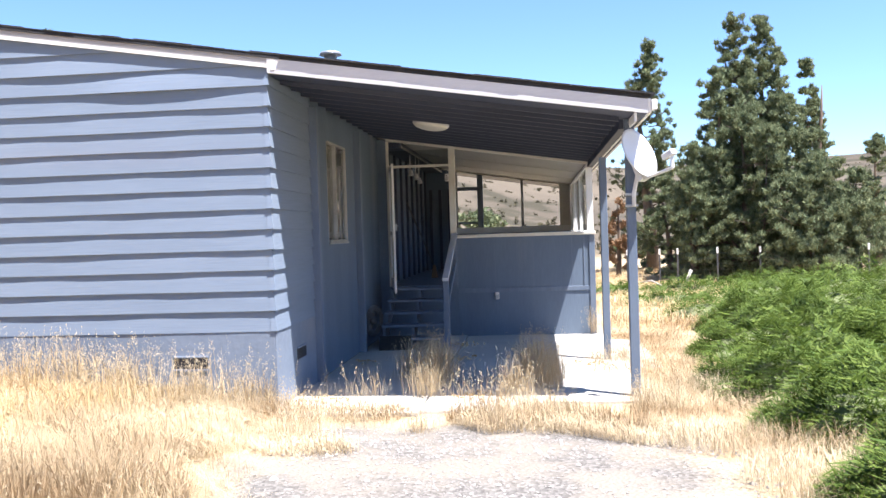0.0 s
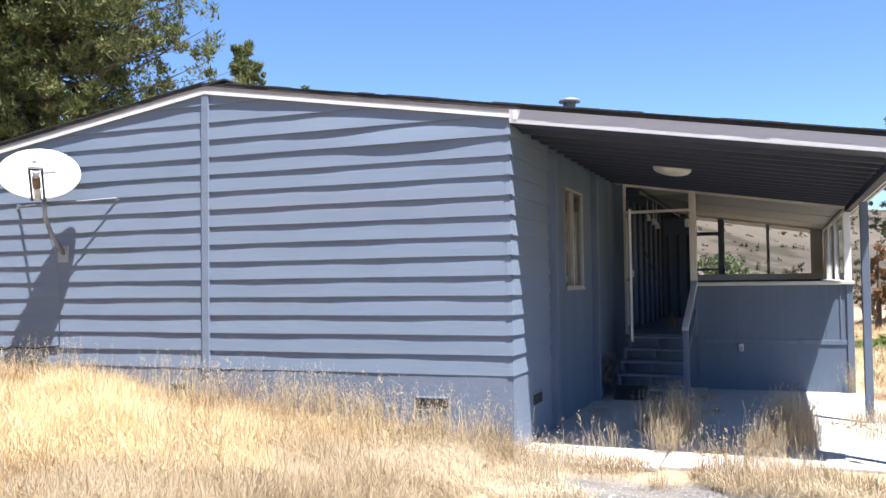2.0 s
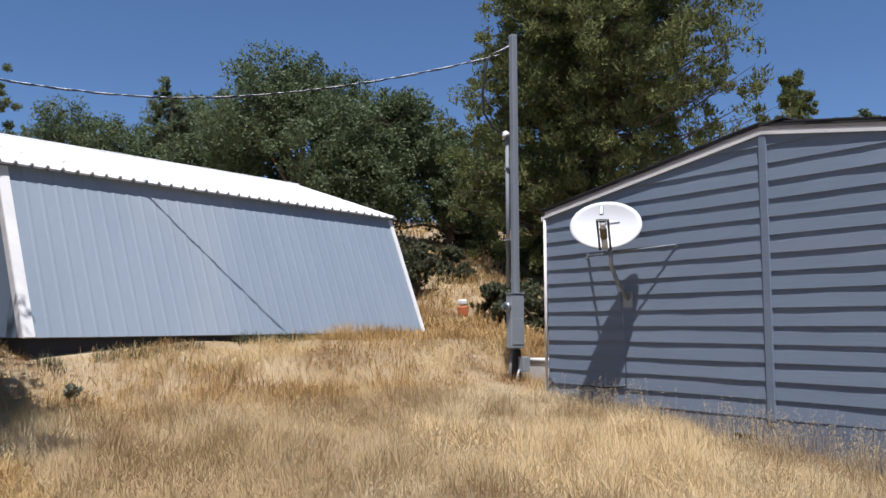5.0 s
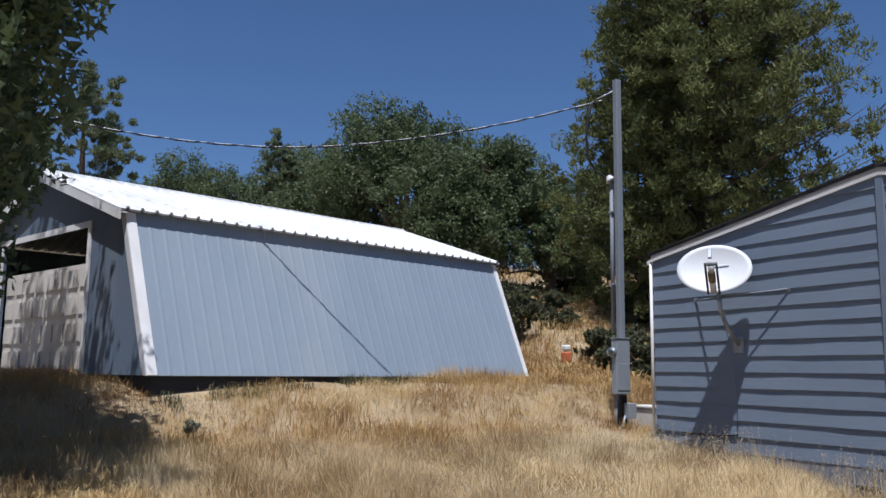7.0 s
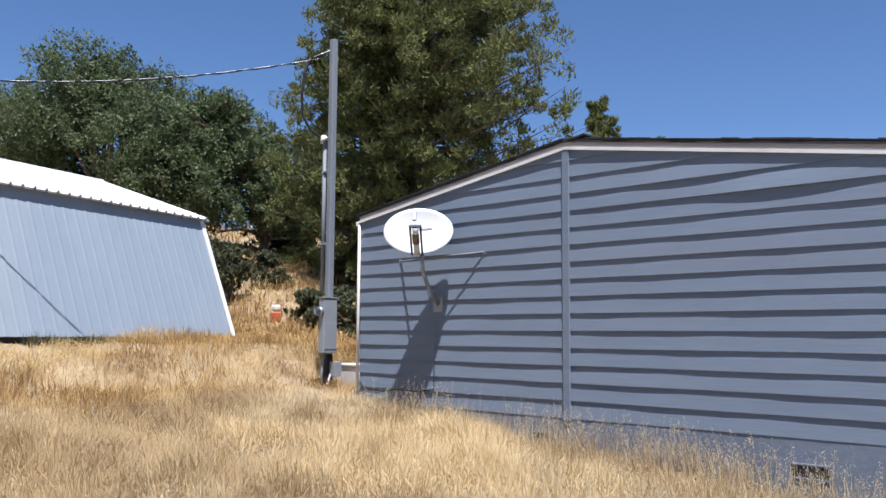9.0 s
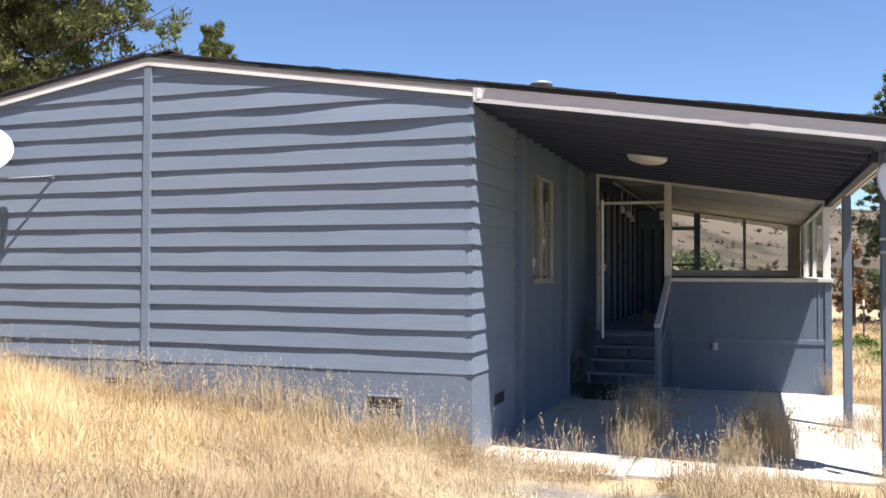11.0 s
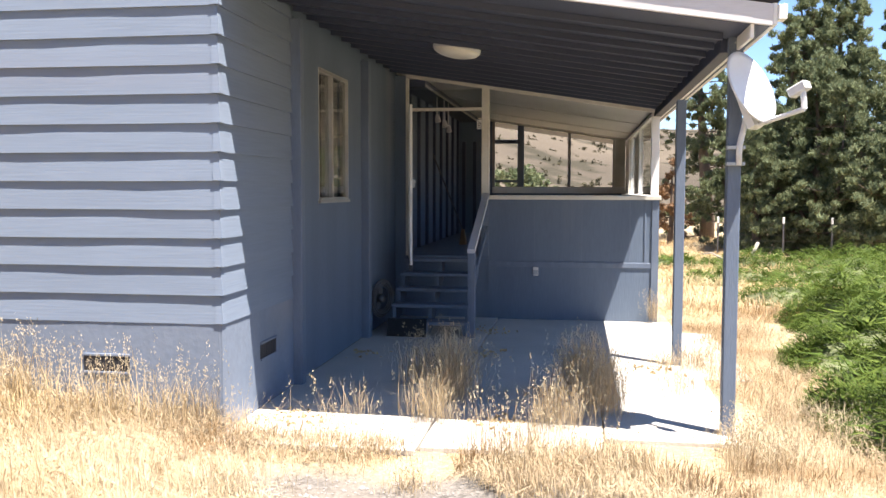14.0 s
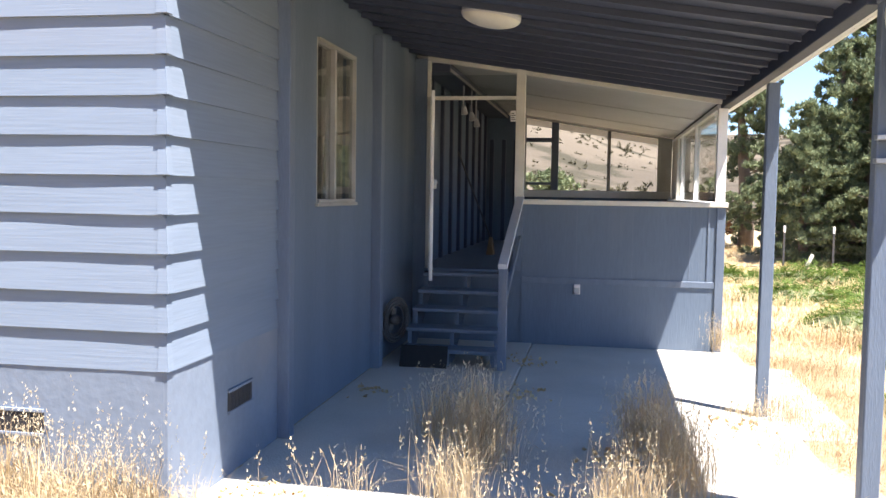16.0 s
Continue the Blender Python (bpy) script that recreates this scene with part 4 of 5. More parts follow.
# ---- shed ----
def build_shed():
    """Steel building whose long walls lean in towards the eaves. u runs along it, n across it."""
    A, N = Vector((-0.317, 0.949, 0)), Vector((0.949, 0.317, 0))
    u0, u1 = -2.75, 5.63
    nb, ne, nr = -11.72, -12.64, -15.56
    zb, ze, zr = 1.555, 3.97, 4.93
    P = lambda u, n, z: tuple(A * u + N * n + Vector((0, 0, z)))
    mir = lambda n: 2 * nr - n
    s = empty("shed", "blue-grey ribbed steel shed with leaning walls and white trim", "shed")

    def ribbed(name, a0, a1, b0, b1, along, material, pitch, rise, norm):
        """A ribbed sheet between two edges; ribs run from edge a to edge b."""
        n = max(1, int(round(along / pitch)))
        prof = ((0.0, 0.0), (0.40, 0.0), (0.5, 1.0), (0.62, 1.0), (0.72, 0.0))
        v, f = [], []
        a0, a1, b0, b1 = map(Vector, (a0, a1, b0, b1))
        ts = [(k + t) / n for k in range(n) for t, _ in prof] + [1.0]
        hs = [h for _ in range(n) for _, h in prof] + [0.0]
        for t, h in zip(ts, hs):
            for e0, e1 in ((a0, a1), (b0, b1)):
                p = e0.lerp(e1, t) + norm * (h * rise)
                v += [tuple(p), tuple(p - norm * 0.03)]
        for i in range(len(ts) - 1):
            o, q = 4 * i, 4 * i + 4
            f += [(o, q, q + 2, o + 2), (o + 1, o + 3, q + 3, q + 1), (o, o + 1, q + 1, q), (o + 2, q + 2, q + 3, o + 3)]
        f += [(0, 2, 3, 1), (4 * (len(ts) - 1), 4 * (len(ts) - 1) + 1, 4 * (len(ts) - 1) + 3, 4 * (len(ts) - 1) + 2)]
        return arrays(name, v, f, material, s)

    nw = (N * 2.5 + Vector((0, 0, 0.95))).normalized()
    nw2 = (-N * 2.5 + Vector((0, 0, 0.95))).normalized()
    ribbed("wall_sheet", P(u0, nb, zb), P(u1, nb, zb), P(u0, ne, ze), P(u1, ne, ze), u1 - u0, M["shed"], 0.23, 0.0045, nw)
    ribbed("wall_sheet", P(u0, mir(nb), zb), P(u1, mir(nb), zb), P(u0, mir(ne), ze), P(u1, mir(ne), ze), u1 - u0, M["shed"], 0.23, 0.014, nw2)
    r0, r1 = u0 - 0.16, u1 + 0.06
    k = (zr - ze) / (ne - nr)
    eo = ne + 0.14
    nu = (N * k + Vector((0, 0, 1))).normalized()
    nu2 = (-N * k + Vector((0, 0, 1))).normalized()
    ribbed("roof_sheet", P(r0, eo, ze - 0.14 * k + 0.05), P(r1, eo, ze - 0.14 * k + 0.05), P(r0, nr, zr + 0.05), P(r1, nr, zr + 0.05), r1 - r0, M["shedroof"], 0.23, 0.04, nu)
    ribbed("roof_sheet", P(r0, mir(eo), ze - 0.14 * k + 0.05), P(r1, mir(eo), ze - 0.14 * k + 0.05), P(r0, nr, zr + 0.05), P(r1, nr, zr + 0.05), r1 - r0, M["shedroof"], 0.23, 0.02, nu2)
    tube("ridge_cap", [P(r0, nr, zr + 0.055), P(r1, nr, zr + 0.055)], 0.06, M["shedroof"], s, sides=6)

    def slabp(name, pts, ext, material, parent, label=""):
        bm = bmesh.new()
        f = [bm.verts.new(p) for p in pts]
        g = [bm.verts.new(tuple(Vector(p) + ext)) for p in pts]
        bm.faces.new(f)
        bm.faces.new(g[::-1])
        for i in range(len(f)):
            j = (i + 1) % len(f)
            bm.faces.new((f[i], g[i], g[j], f[j]))
        return part(name, bm, material, parent, label)

    # gable ends, the front one with a door opening
    dn0, dn1, dz = -13.80, -17.3, zb + 2.28
    w1 = [P(u0, nb, zb), P(u0, ne, ze), P(u0, dn0, ze + (ne - dn0) * k), P(u0, dn0, zb)]
    w2 = [P(u0, mir(nb), zb), P(u0, mir(ne), ze), P(u0, dn1, ze + (dn1 - mir(ne)) * k), P(u0, dn1, zb)]
    w3 = [P(u0, dn0, dz), P(u0, dn0, ze + (ne - dn0) * k), P(u0, nr, zr), P(u0, dn1, ze + (dn1 - mir(ne)) * k), P(u0, dn1, dz)]
    # front end takes the darker house blue: its shade is put into the colour
    for w in (w1, w2, w3):
        slabp("end_sheet", w, A * 0.05, M["panel"], s)
    slabp("end_sheet", [P(u1, nb, zb), P(u1, ne, ze), P(u1, nr, zr), P(u1, mir(ne), ze), P(u1, mir(nb), zb)], A * -0.05, M["shed"], s)
    # white corner trim, door trim and gable boards
    for u, sg in ((u0, 1), (u1, -1)):
        wd = 0.14 if u == u0 else 0.09
        slabp("corner_trim", [P(u - 0.012 * sg, nb + 0.02, zb), P(u + wd * sg, nb + 0.02, zb), P(u + wd * sg, ne + 0.02, ze - 0.04), P(u - 0.012 * sg, ne + 0.02, ze - 0.04)], nw * 0.022, M["white"], s, "white corner trim")
    slabp("corner_trim", [P(u0 - 0.02, nb + 0.03, zb), P(u0 - 0.02, ne + 0.03, ze - 0.04), P(u0 - 0.02, ne - 0.10, ze - 0.02), P(u0 - 0.02, nb - 0.10, zb)], A * 0.018, M["fascia"], s, "white corner trim")
    for a, b in ((eo, nr), (mir(eo), nr)):
        za = ze - 0.14 * k
        slabp("gable_board", [P(r0, a, za - 0.12), P(r0, b, zr - 0.12), P(r0, b, zr + 0.045), P(r0, a, za + 0.045)], A * 0.03, M["white"], s, "white gable board")
    slabp("soffit", [P(r0 + 0.03, eo, ze - 0.14 * k - 0.02), P(u0 - 0.02, eo, ze - 0.14 * k - 0.02), P(u0 - 0.02, nr, zr - 0.02), P(r0 + 0.03, nr, zr - 0.02)], Vector((0, 0, 0.02)), M["fascia"], s)
    for n0, n1, z0, z1 in ((dn0 + 0.10, dn0, zb, dz + 0.10), (dn1, dn1 - 0.10, zb, dz + 0.10), (dn0, dn1, dz, dz + 0.10)):
        slabp("door_trim", [P(u0 - 0.025, n0, z0), P(u0 - 0.025, n1, z0), P(u0 - 0.025, n1, z1), P(u0 - 0.025, n0, z1)], A * 0.024, M["white"], s, "white door trim")
    # shade in the gap below the wall sheets is given by the near-black colour
    slabp("foundation", [P(u0 + 0.1, nb - 0.12, 0.6), P(u1 - 0.1, nb - 0.12, 0.6), P(u1 - 0.1, mir(nb) + 0.12, 0.6), P(u0 + 0.1, mir(nb) + 0.12, 0.6)], Vector((0, 0, 0.955)), M["ink"], s, "foundation coloured near-black for the shade under the shed")
    # sectional garage door, raised a little below the head
    door = slabp("garage_door", [P(u0 + 0.10, dn0, zb), P(u0 + 0.10, dn1, zb), P(u0 + 0.10, dn1, zb + 1.74), P(u0 + 0.10, dn0, zb + 1.74)], A * 0.04, M["gdoor"], s, "almond panelled garage door, partly lowered")
    for r in range(4):
        z0 = zb + 0.435 * r
        for c in range(8):
            n0 = dn0 - 0.08 - c * 0.435
            slabp("door_panel", [P(u0 + 0.078, n0, z0 + 0.07), P(u0 + 0.078, n0 - 0.34, z0 + 0.07), P(u0 + 0.078, n0 - 0.34, z0 + 0.36), P(u0 + 0.078, n0, z0 + 0.36)], A * 0.0215, M["gdoor"], door)


build_shed()


# ---- service pole and wires ----
def build_pole():
    x, y = -8.88, 0.8
    g = float(height(x, y)) - 0.1
    p = empty("service_pole", "grey painted square service pole with a black tarred foot", "pole", loc=(x, y, g))
    h = 6.55 - g
    box("shaft", (-0.054, -0.054, 0.62), (0.054, 0.054, h), M["pole"], p, bevel=0.012)
    box("foot", (-0.060, -0.060, -0.3), (0.060, 0.060, 0.619), M["tar"], p, "black tarred foot", bevel=0.01)
    # conduit with weatherhead
    cx, cy = -0.11, -0.06
    tube("conduit", [(cx, cy, 1.62), (cx, cy, 4.15)], 0.032, M["pole"], p, "grey conduit", sides=10)
    wh = tube("weatherhead", [(cx, cy, 4.15), (cx - 0.01, cy - 0.01, 4.17), (cx - 0.03, cy - 0.02, 4.23)], 0.10, M["fascia"], p, "pale domed weatherhead", sides=14, radius2=0.04)
    for z in (2.4, 3.6):
        box("strap", (cx - 0.04, cy - 0.04, z), (-0.055, cy + 0.04, z + 0.025), M["galv"], p, bevel=0.002)
    for k in (0.0, 0.035):
        tube("drip_cable", [(-0.17 - k, -0.35, 6.17 - g), (-0.17 + k * 0.6, -0.42, 6.10 - g), (-0.17 + k * 0.3, -0.47, 5.9 - g), (-0.19, -0.50, 5.55 - g), (-0.21, -0.46, 5.2 - g), (-0.20, -0.30, 4.98 - g), (cx - 0.04, cy - 0.08, 4.20)], 0.021, M["cable"], p, "black drip loop", sides=6)
    tube("clamp", [(-0.17, -0.30, 6.22 - g), (-0.05, -0.05, 6.36 - g)], 0.006, M["bare"], p)
    tube("clevis", [(-0.14, -0.05, 6.36 - g), (-0.05, -0.04, 6.37 - g)], 0.014, M["dish"], p, sides=8)
    # meter box and disconnect
    b = empty("meter_box", "grey steel meter box fixed to the service pole", "meter box", loc=(x, y, g))
    box("cabinet", (0.056, -0.25, 0.64), (0.195, 0.02, 1.51), M["boxgrey"], b, bevel=0.01)
    box("cabinet_lid", (0.056, -0.26, 1.511), (0.205, 0.03, 1.53), M["galv"], b, bevel=0.003)
    box("cover_panel", (0.196, -0.235, 0.70), (0.203, 0.005, 1.12), M["boxgrey"], b, bevel=0.003)
    c = tube("meter", [(0.125, -0.25, 1.30), (0.125, -0.31, 1.30)], 0.075, M["galv"], b, "round glass meter", sides=18)
    tube("meter_dome", [(0.125, -0.31, 1.30), (0.125, -0.35, 1.30)], 0.064, M["glass"], c, sides=18)
    box("junction_box", (0.062, -0.02, 0.26), (0.20, 0.13, 0.50), M["boxgrey"], b, bevel=0.008)
    tube("flex_pipe", [(0.10, -0.02, 0.30), (0.09, -0.09, 0.10), (0.08, -0.17, 0.06), (0.09, -0.20, 0.26), (0.10, -0.16, 0.64)], 0.02, M["galv"], b, "grey flexible conduit")
    wb = empty("concrete_block", "whitewashed concrete block beside the house", "block", loc=(-8.80, 1.30, float(height(-8.80, 1.30)) - 0.13))
    box("block_body", (-0.30, -0.2, -0.1), (0.34, 0.2, 0.46), M["rubble"], wb, bevel=0.02)
    box("block_cap", (-0.32, -0.22, 0.461), (0.36, 0.22, 0.50), M["rubble"], wb, bevel=0.01)
    # overhead wires
    a = Vector((-9.05, 0.62, 6.22))
    d = Vector((-1.47, -3.39, 0)).normalized()
    pts = []
    for k in range(41):
        t = 17 * k / 40
        z = 5.25 + 0.0305 * (t - 5.4) ** 2 if t > 5.4 else 5.25 + 0.97 * ((5.4 - t) / 5.4) ** 1.7
        q = a + d * t
        pts.append(Vector((q.x, q.y, z)))
    wire = empty("overhead_wire", "twisted black and bare overhead service wire", "wire", loc=(0, 0, 0))
    tube("bare_conductor", pts, 0.0042, M["bare"], wire, "bare aluminium conductor", sides=5)
    for ph in (0.0, 2.1):
        tw = []
        for k in range(200):
            f = k / 199 * 40
            i = min(int(f), 39)
            q = pts[i].lerp(pts[i + 1], f - i)
            tw.append(q + Vector((0.011 * math.cos(k * 0.9 + ph), 0.0, 0.011 * math.sin(k * 0.9 + ph) - 0.014)))
        tube("insulated_conductor", tw, 0.008, M["cable"], wire, "black insulated conductor", sides=5)
    ex, ey = pts[-1].x, pts[-1].y
    fp = tube("utility_pole", [(ex, ey, float(height(ex, ey)) - 0.2), (ex, ey, pts[-1].z + 0.5)], 0.14, M["bark"], sides=12, radius2=0.10)
    tagged(fp, "brown wooden utility pole", "pole")


build_pole()


# ---- plants ----
def leaf_cloud(centres, radii, per, size, rng, up=0.3, aspect=2.2, squash=(1, 1, 1)):
    """Small bent leaf quads scattered in clumps; returns vertices and quads."""
    n = len(centres)
    c = np.repeat(np.asarray(centres, float), per, 0)
    r = np.repeat(np.asarray(radii, float), per)[:, None]
    d = rng.normal(size=(n * per, 3))
    d /= np.linalg.norm(d, axis=1, keepdims=True)
    pos = c + d * r * rng.uniform(0.35, 1.0, (n * per, 1)) * np.asarray(squash)
    a = d * 0.7 + rng.normal(size=d.shape) * 0.6 + np.array([0, 0, up])
    a /= np.linalg.norm(a, axis=1, keepdims=True)
    b = np.cross(a, rng.normal(size=a.shape))
    b /= np.linalg.norm(b, axis=1, keepdims=True) + 1e-9
    s = size * rng.uniform(0.6, 1.4, (n * per, 1))
    a, b = a * s * aspect / 2, b * s / 2
    v = np.stack([pos - a * 0.8 + b, pos - a * 0.8 - b, pos + a * 1.2], 1).reshape(-1, 3)
    return v, np.arange(len(v)).reshape(-1, 3)


def wander(p, d, length, steps, rng, rise=0.0, bend=0.25):
    pts = [np.array(p, float)]
    d = np.array(d, float)
    for _ in range(steps):
        d = d + rng.normal(size=3) * bend + np.array([0, 0, rise])
        d /= np.linalg.norm(d)
        pts.append(pts[-1] + d * length / steps)
    return pts


def conifer(name, x, y, tall, wide, seed, material, label, clumps=260, per=40, leaf=0.16, base=0.08, power=0.8, tops=1, category="tree", group="junipers", z=None, lean=0.0, tight=1.0, aspect=3.2, even=0.55):
    """A juniper or pine: tapered trunk, many limbs, uneven pointed crown of small sprays with gaps."""
    rng = np.random.default_rng(seed)
    g = float(height(x, y)) - 0.15 if z is None else z
    t = empty(name, label, category, group, (x, y, g))
    bm = bmesh.new()
    trunk = wander((0, 0, 0), (lean, 0, 1), tall * 0.87, 9, rng, rise=0.3, bend=0.05)
    add_tube(bm, [tuple(p) for p in trunk], 0.028 * tall + 0.03, 9, 0.02)
    part("trunk", bm, M["bark"], t, smooth=True)
    bm = bmesh.new()
    cs, rs = [], []
    stems = [(0.0, 0.0, 1.0, 1.0)]
    for q in rng.uniform(0, 6.28, tops - 1):
        stems.append((wide * rng.uniform(0.3, 0.6) * math.cos(q), wide * rng.uniform(0.3, 0.6) * math.sin(q), rng.uniform(0.62, 0.95), rng.uniform(0.45, 0.7)))
    for sx, sy, sh, sw in stems:
        if sh < 1:
            add_tube(bm, [tuple(trunk[1]), (sx * 0.8, sy * 0.8, tall * sh * 0.4), (sx, sy, tall * sh * 0.86)], 0.012 * tall, 6, 0.01)
        for k in range(int(clumps / 3.2 * (1 if sh == 1 else 0.6) / (1 + 0.35 * (tops - 1)))):
            h = base + (0.99 - base) * rng.random() ** 0.9
            prof = min(1.0, 1.25 * (1 - h) ** power) * (0.6 + 0.4 * min(1, (h - base) / 0.15))
            q = rng.uniform(0, 2 * math.pi)
            reach = wide * sw * (prof * rng.uniform(even, 1.18 - 0.3 * (even - 0.55)) * (1 + 0.22 * math.sin(2 * q + seed + h * 6)) + 0.03)
            o = np.array([sx * min(1, 0.4 + h), sy * min(1, 0.4 + h), h * tall * sh - 0.10 * reach])
            tip = o + np.array([reach * math.cos(q), reach * math.sin(q), reach * rng.uniform(-0.05, 0.35)])
            mid = (o + tip) / 2 + np.array([0, 0, -0.08 * reach])
            if k % 2 == 0:
                add_tube(bm, [tuple(o), tuple(mid), tuple(tip)], 0.004 * tall * (1 - 0.6 * h) + 0.006, 4, 0.005)
            for fr in (0.45, 0.72, 1.0) if reach > 0.35 * wide * sw else (0.5, 1.0):
                p = o + (tip - o) * fr + rng.normal(size=3) * 0.06 * wide
                cs.append(p)
                rs.append((0.085 * wide * sw + 0.08) * rng.uniform(0.5, 1.3) * (1.15 - 0.4 * fr) * tight)
    part("branchwork", bm, M["bark"], t)["kind"] = "stuff"
    v, f = leaf_cloud(cs, rs, per * 2, leaf * 0.55, rng, up=0.7, aspect=aspect, squash=(1.15, 1.15, 0.9))
    arrays("crown", v, f, material, t)
    return t


def broadleaf(name, x, y, tall, wide, seed, material, label, lobes=9, clumps=240, per=36, leaf=0.15, low=0.25, group="oaks", category="tree", cut=None, skirt=0.24, lump=(0.26, 0.40)):
    """An oak: forked trunk, spreading limbs and a lumpy crown of many leaves with gaps."""
    rng = np.random.default_rng(seed)
    g = float(height(x, y)) - 0.15
    t = empty(name, label, category, group, (x, y, g))
    bm = bmesh.new()
    fork = tall * low
    add_tube(bm, [(0, 0, 0), (0.04 * tall * rng.normal(), 0.02 * tall, fork)], 0.032 * tall, 10, 0.024 * tall)
    part("trunk", bm, M["bark"], t, smooth=True)
    bm = bmesh.new()
    lobe = []
    for k in range(lobes):
        q = 2 * math.pi * k / lobes * 1.618 * 2 + rng.uniform(-0.3, 0.3)
        e = rng.uniform(0.0, 1.0)
        rad = wide * (0.78 - 0.45 * e) * rng.uniform(0.75, 1.1)
        lobe.append((rad * math.cos(q), rad * math.sin(q), tall * (skirt + (0.80 - skirt) * e), wide * rng.uniform(*lump)))
    lobe.append((0, 0, tall * 0.78, wide * 0.36))
    cs, rs = [], []
    for k in range(clumps):
        lx, ly, lz, lr = lobe[rng.integers(len(lobe))]
        d = rng.normal(size=3)
        d /= np.linalg.norm(d)
        c = np.array([lx, ly, lz]) + d * lr * rng.uniform(0.45, 1.02) * np.array([1, 1, 0.8])
        if cut and not cut(c + np.array([x, y, g])):
            continue
        cs.append(c)
        rs.append(lr * rng.uniform(0.14, 0.33))
    for lx, ly, lz, lr in lobe:
        if cut and not cut(np.array([lx + x, ly + y, lz + g])):
            continue
        pts = wander((0, 0, fork * 0.95), (lx, ly, lz - fork), math.dist((0, 0, fork), (lx, ly, lz)), 4, rng, bend=0.12)
        add_tube(bm, [tuple(p) for p in pts], 0.016 * tall, 6, 0.006 * tall)
        for _ in range(5):
            d = rng.normal(size=3)
            twig = wander(pts[-1], d / np.linalg.norm(d), lr * 0.8, 3, rng, bend=0.3)
            if not cut or cut(twig[-1] + np.array([x, y, g])):
                add_tube(bm, [tuple(p) for p in twig], 0.005 * tall, 4, 0.004)
    part("branchwork", bm, M["bark"], t)["kind"] = "stuff"
    v, f = leaf_cloud(cs, rs, int(per * 1.35), leaf * 0.92, rng, up=0.15, aspect=1.6)
    arrays("crown", v, f, material, t)
    return t


def from_eye(az, d):
    """A place on the ground by bearing (degrees to the left of straight ahead) and distance from the drive."""
    return 2.4 - d * math.sin(radians(az)), -8.3 + d * math.cos(radians(az))


def build_trees():
    jl = "tall grey-green western juniper with several ragged tops"
    for az, d, tall, wide, seed, tops, n in ((-12.8, 35, 10.0, 1.7, 11, 1, 330), (-14.3, 36, 10.1, 1.7, 12, 1, 330), (-16.8, 37, 8.6, 1.4, 13, 1, 230), (-11.6, 34, 8.0, 1.8, 19, 1, 300), (-15.4, 34.5, 6.8, 2.1, 20, 2, 300), (-13.4, 33.5, 6.6, 2.4, 22, 2, 340), (-7.5, 40, 10.4, 1.7, 14, 0, 330), (-10.2, 33, 5.2, 1.5, 15, 1, 200), (-17.2, 32, 4.4, 1.9, 16, 1, 240), (-20.5, 46, 6.2, 1.6, 17, 0, 180), (-19.5, 33, 3.8, 1.8, 18, 1, 220), (-8.6, 36, 4.2, 1.5, 27, 1, 180)):
        x, y = from_eye(az, d)
        conifer("juniper_tree", x, y, tall, wide, seed, M["juniper"], jl, clumps=int(n * 2.0), per=42, leaf=0.074, tops=tops + 1, base=0.04, power=0.72, tight=0.74, aspect=3.9, even=0.42)
    x, y = from_eye(-5.4, 37)
    conifer("dead_juniper", x, y, 3.6, 0.75, 21, M["rust"], "rust-brown dead young juniper", clumps=70, per=30, leaf=0.11, group="")
    x, y = from_eye(45.2, 27)
    conifer("pine_tree", x, y, 16.5, 4.0, 31, M["pine"], "large dark green pine behind the house", clumps=2900, per=46, leaf=0.094, base=0.06, power=0.42, tops=1, group="pines", tight=1.05, even=0.8, aspect=2.9)
    x, y = from_eye(49.5, 30)
    conifer("pine_tree", x, y, 10.5, 3.2, 32, M["pine"], "dark green pine on the slope behind the house", clumps=900, per=46, leaf=0.09, base=0.05, power=0.6, tops=3, group="pines", tight=0.7, aspect=2.4)
    x, y = from_eye(33.6, 33)
    conifer("pine_tree", x, y, 8.2, 1.7, 33, M["pine"], "dark green pine behind the house roof", clumps=260, per=70, leaf=0.085, power=0.6, group="pines")
    x, y = from_eye(29.6, 44)
    broadleaf("oak_tree", x, y, 9.8, 2.6, 34, M["oak"], "distant oak behind the house roof", clumps=160)
    ol = "dense dark green oak on the hillside behind the shed"
    for az, d, tall, wide, seed, n in ((65.0, 36, 7.9, 4.4, 41, 560), (60.0, 35, 6.6, 3.8, 42, 460), (69.5, 38, 6.2, 3.4, 43, 380), (55.6, 34, 5.4, 3.0, 44, 360), (77.5, 46, 7.4, 4.2, 45, 420), (52.4, 38, 6.0, 3.2, 48, 300), (82.5, 50, 6.4, 4.0, 46, 300), (72.2, 52, 7.0, 4.5, 47, 300)):
        x, y = from_eye(az, d)
        broadleaf("oak_tree", x, y, tall, wide, seed, M["oak"], ol, clumps=int(n * 1.5), per=50, leaf=0.088, low=0.18, lobes=13, skirt=0.16, lump=(0.34, 0.50))
    for az, d, tall, wide, seed in ((73.3, 44, 7.6, 1.7, 51), (85.2, 34, 9.4, 2.4, 52), (89.5, 32, 8.0, 2.6, 53)):
        x, y = from_eye(az, d)
        conifer("juniper_tree", x, y, tall, wide, seed, M["juniper"], "dark juniper behind the shed", clumps=340, per=70, leaf=0.08, base=0.05, tops=2)
    over = lambda p: p[2] > (4.0 if p[1] < -7.9 else 2.0 + 0.43 * (2.4 - p[0])) and p[1] + 0.218 * (p[2] - 2) < -6.6
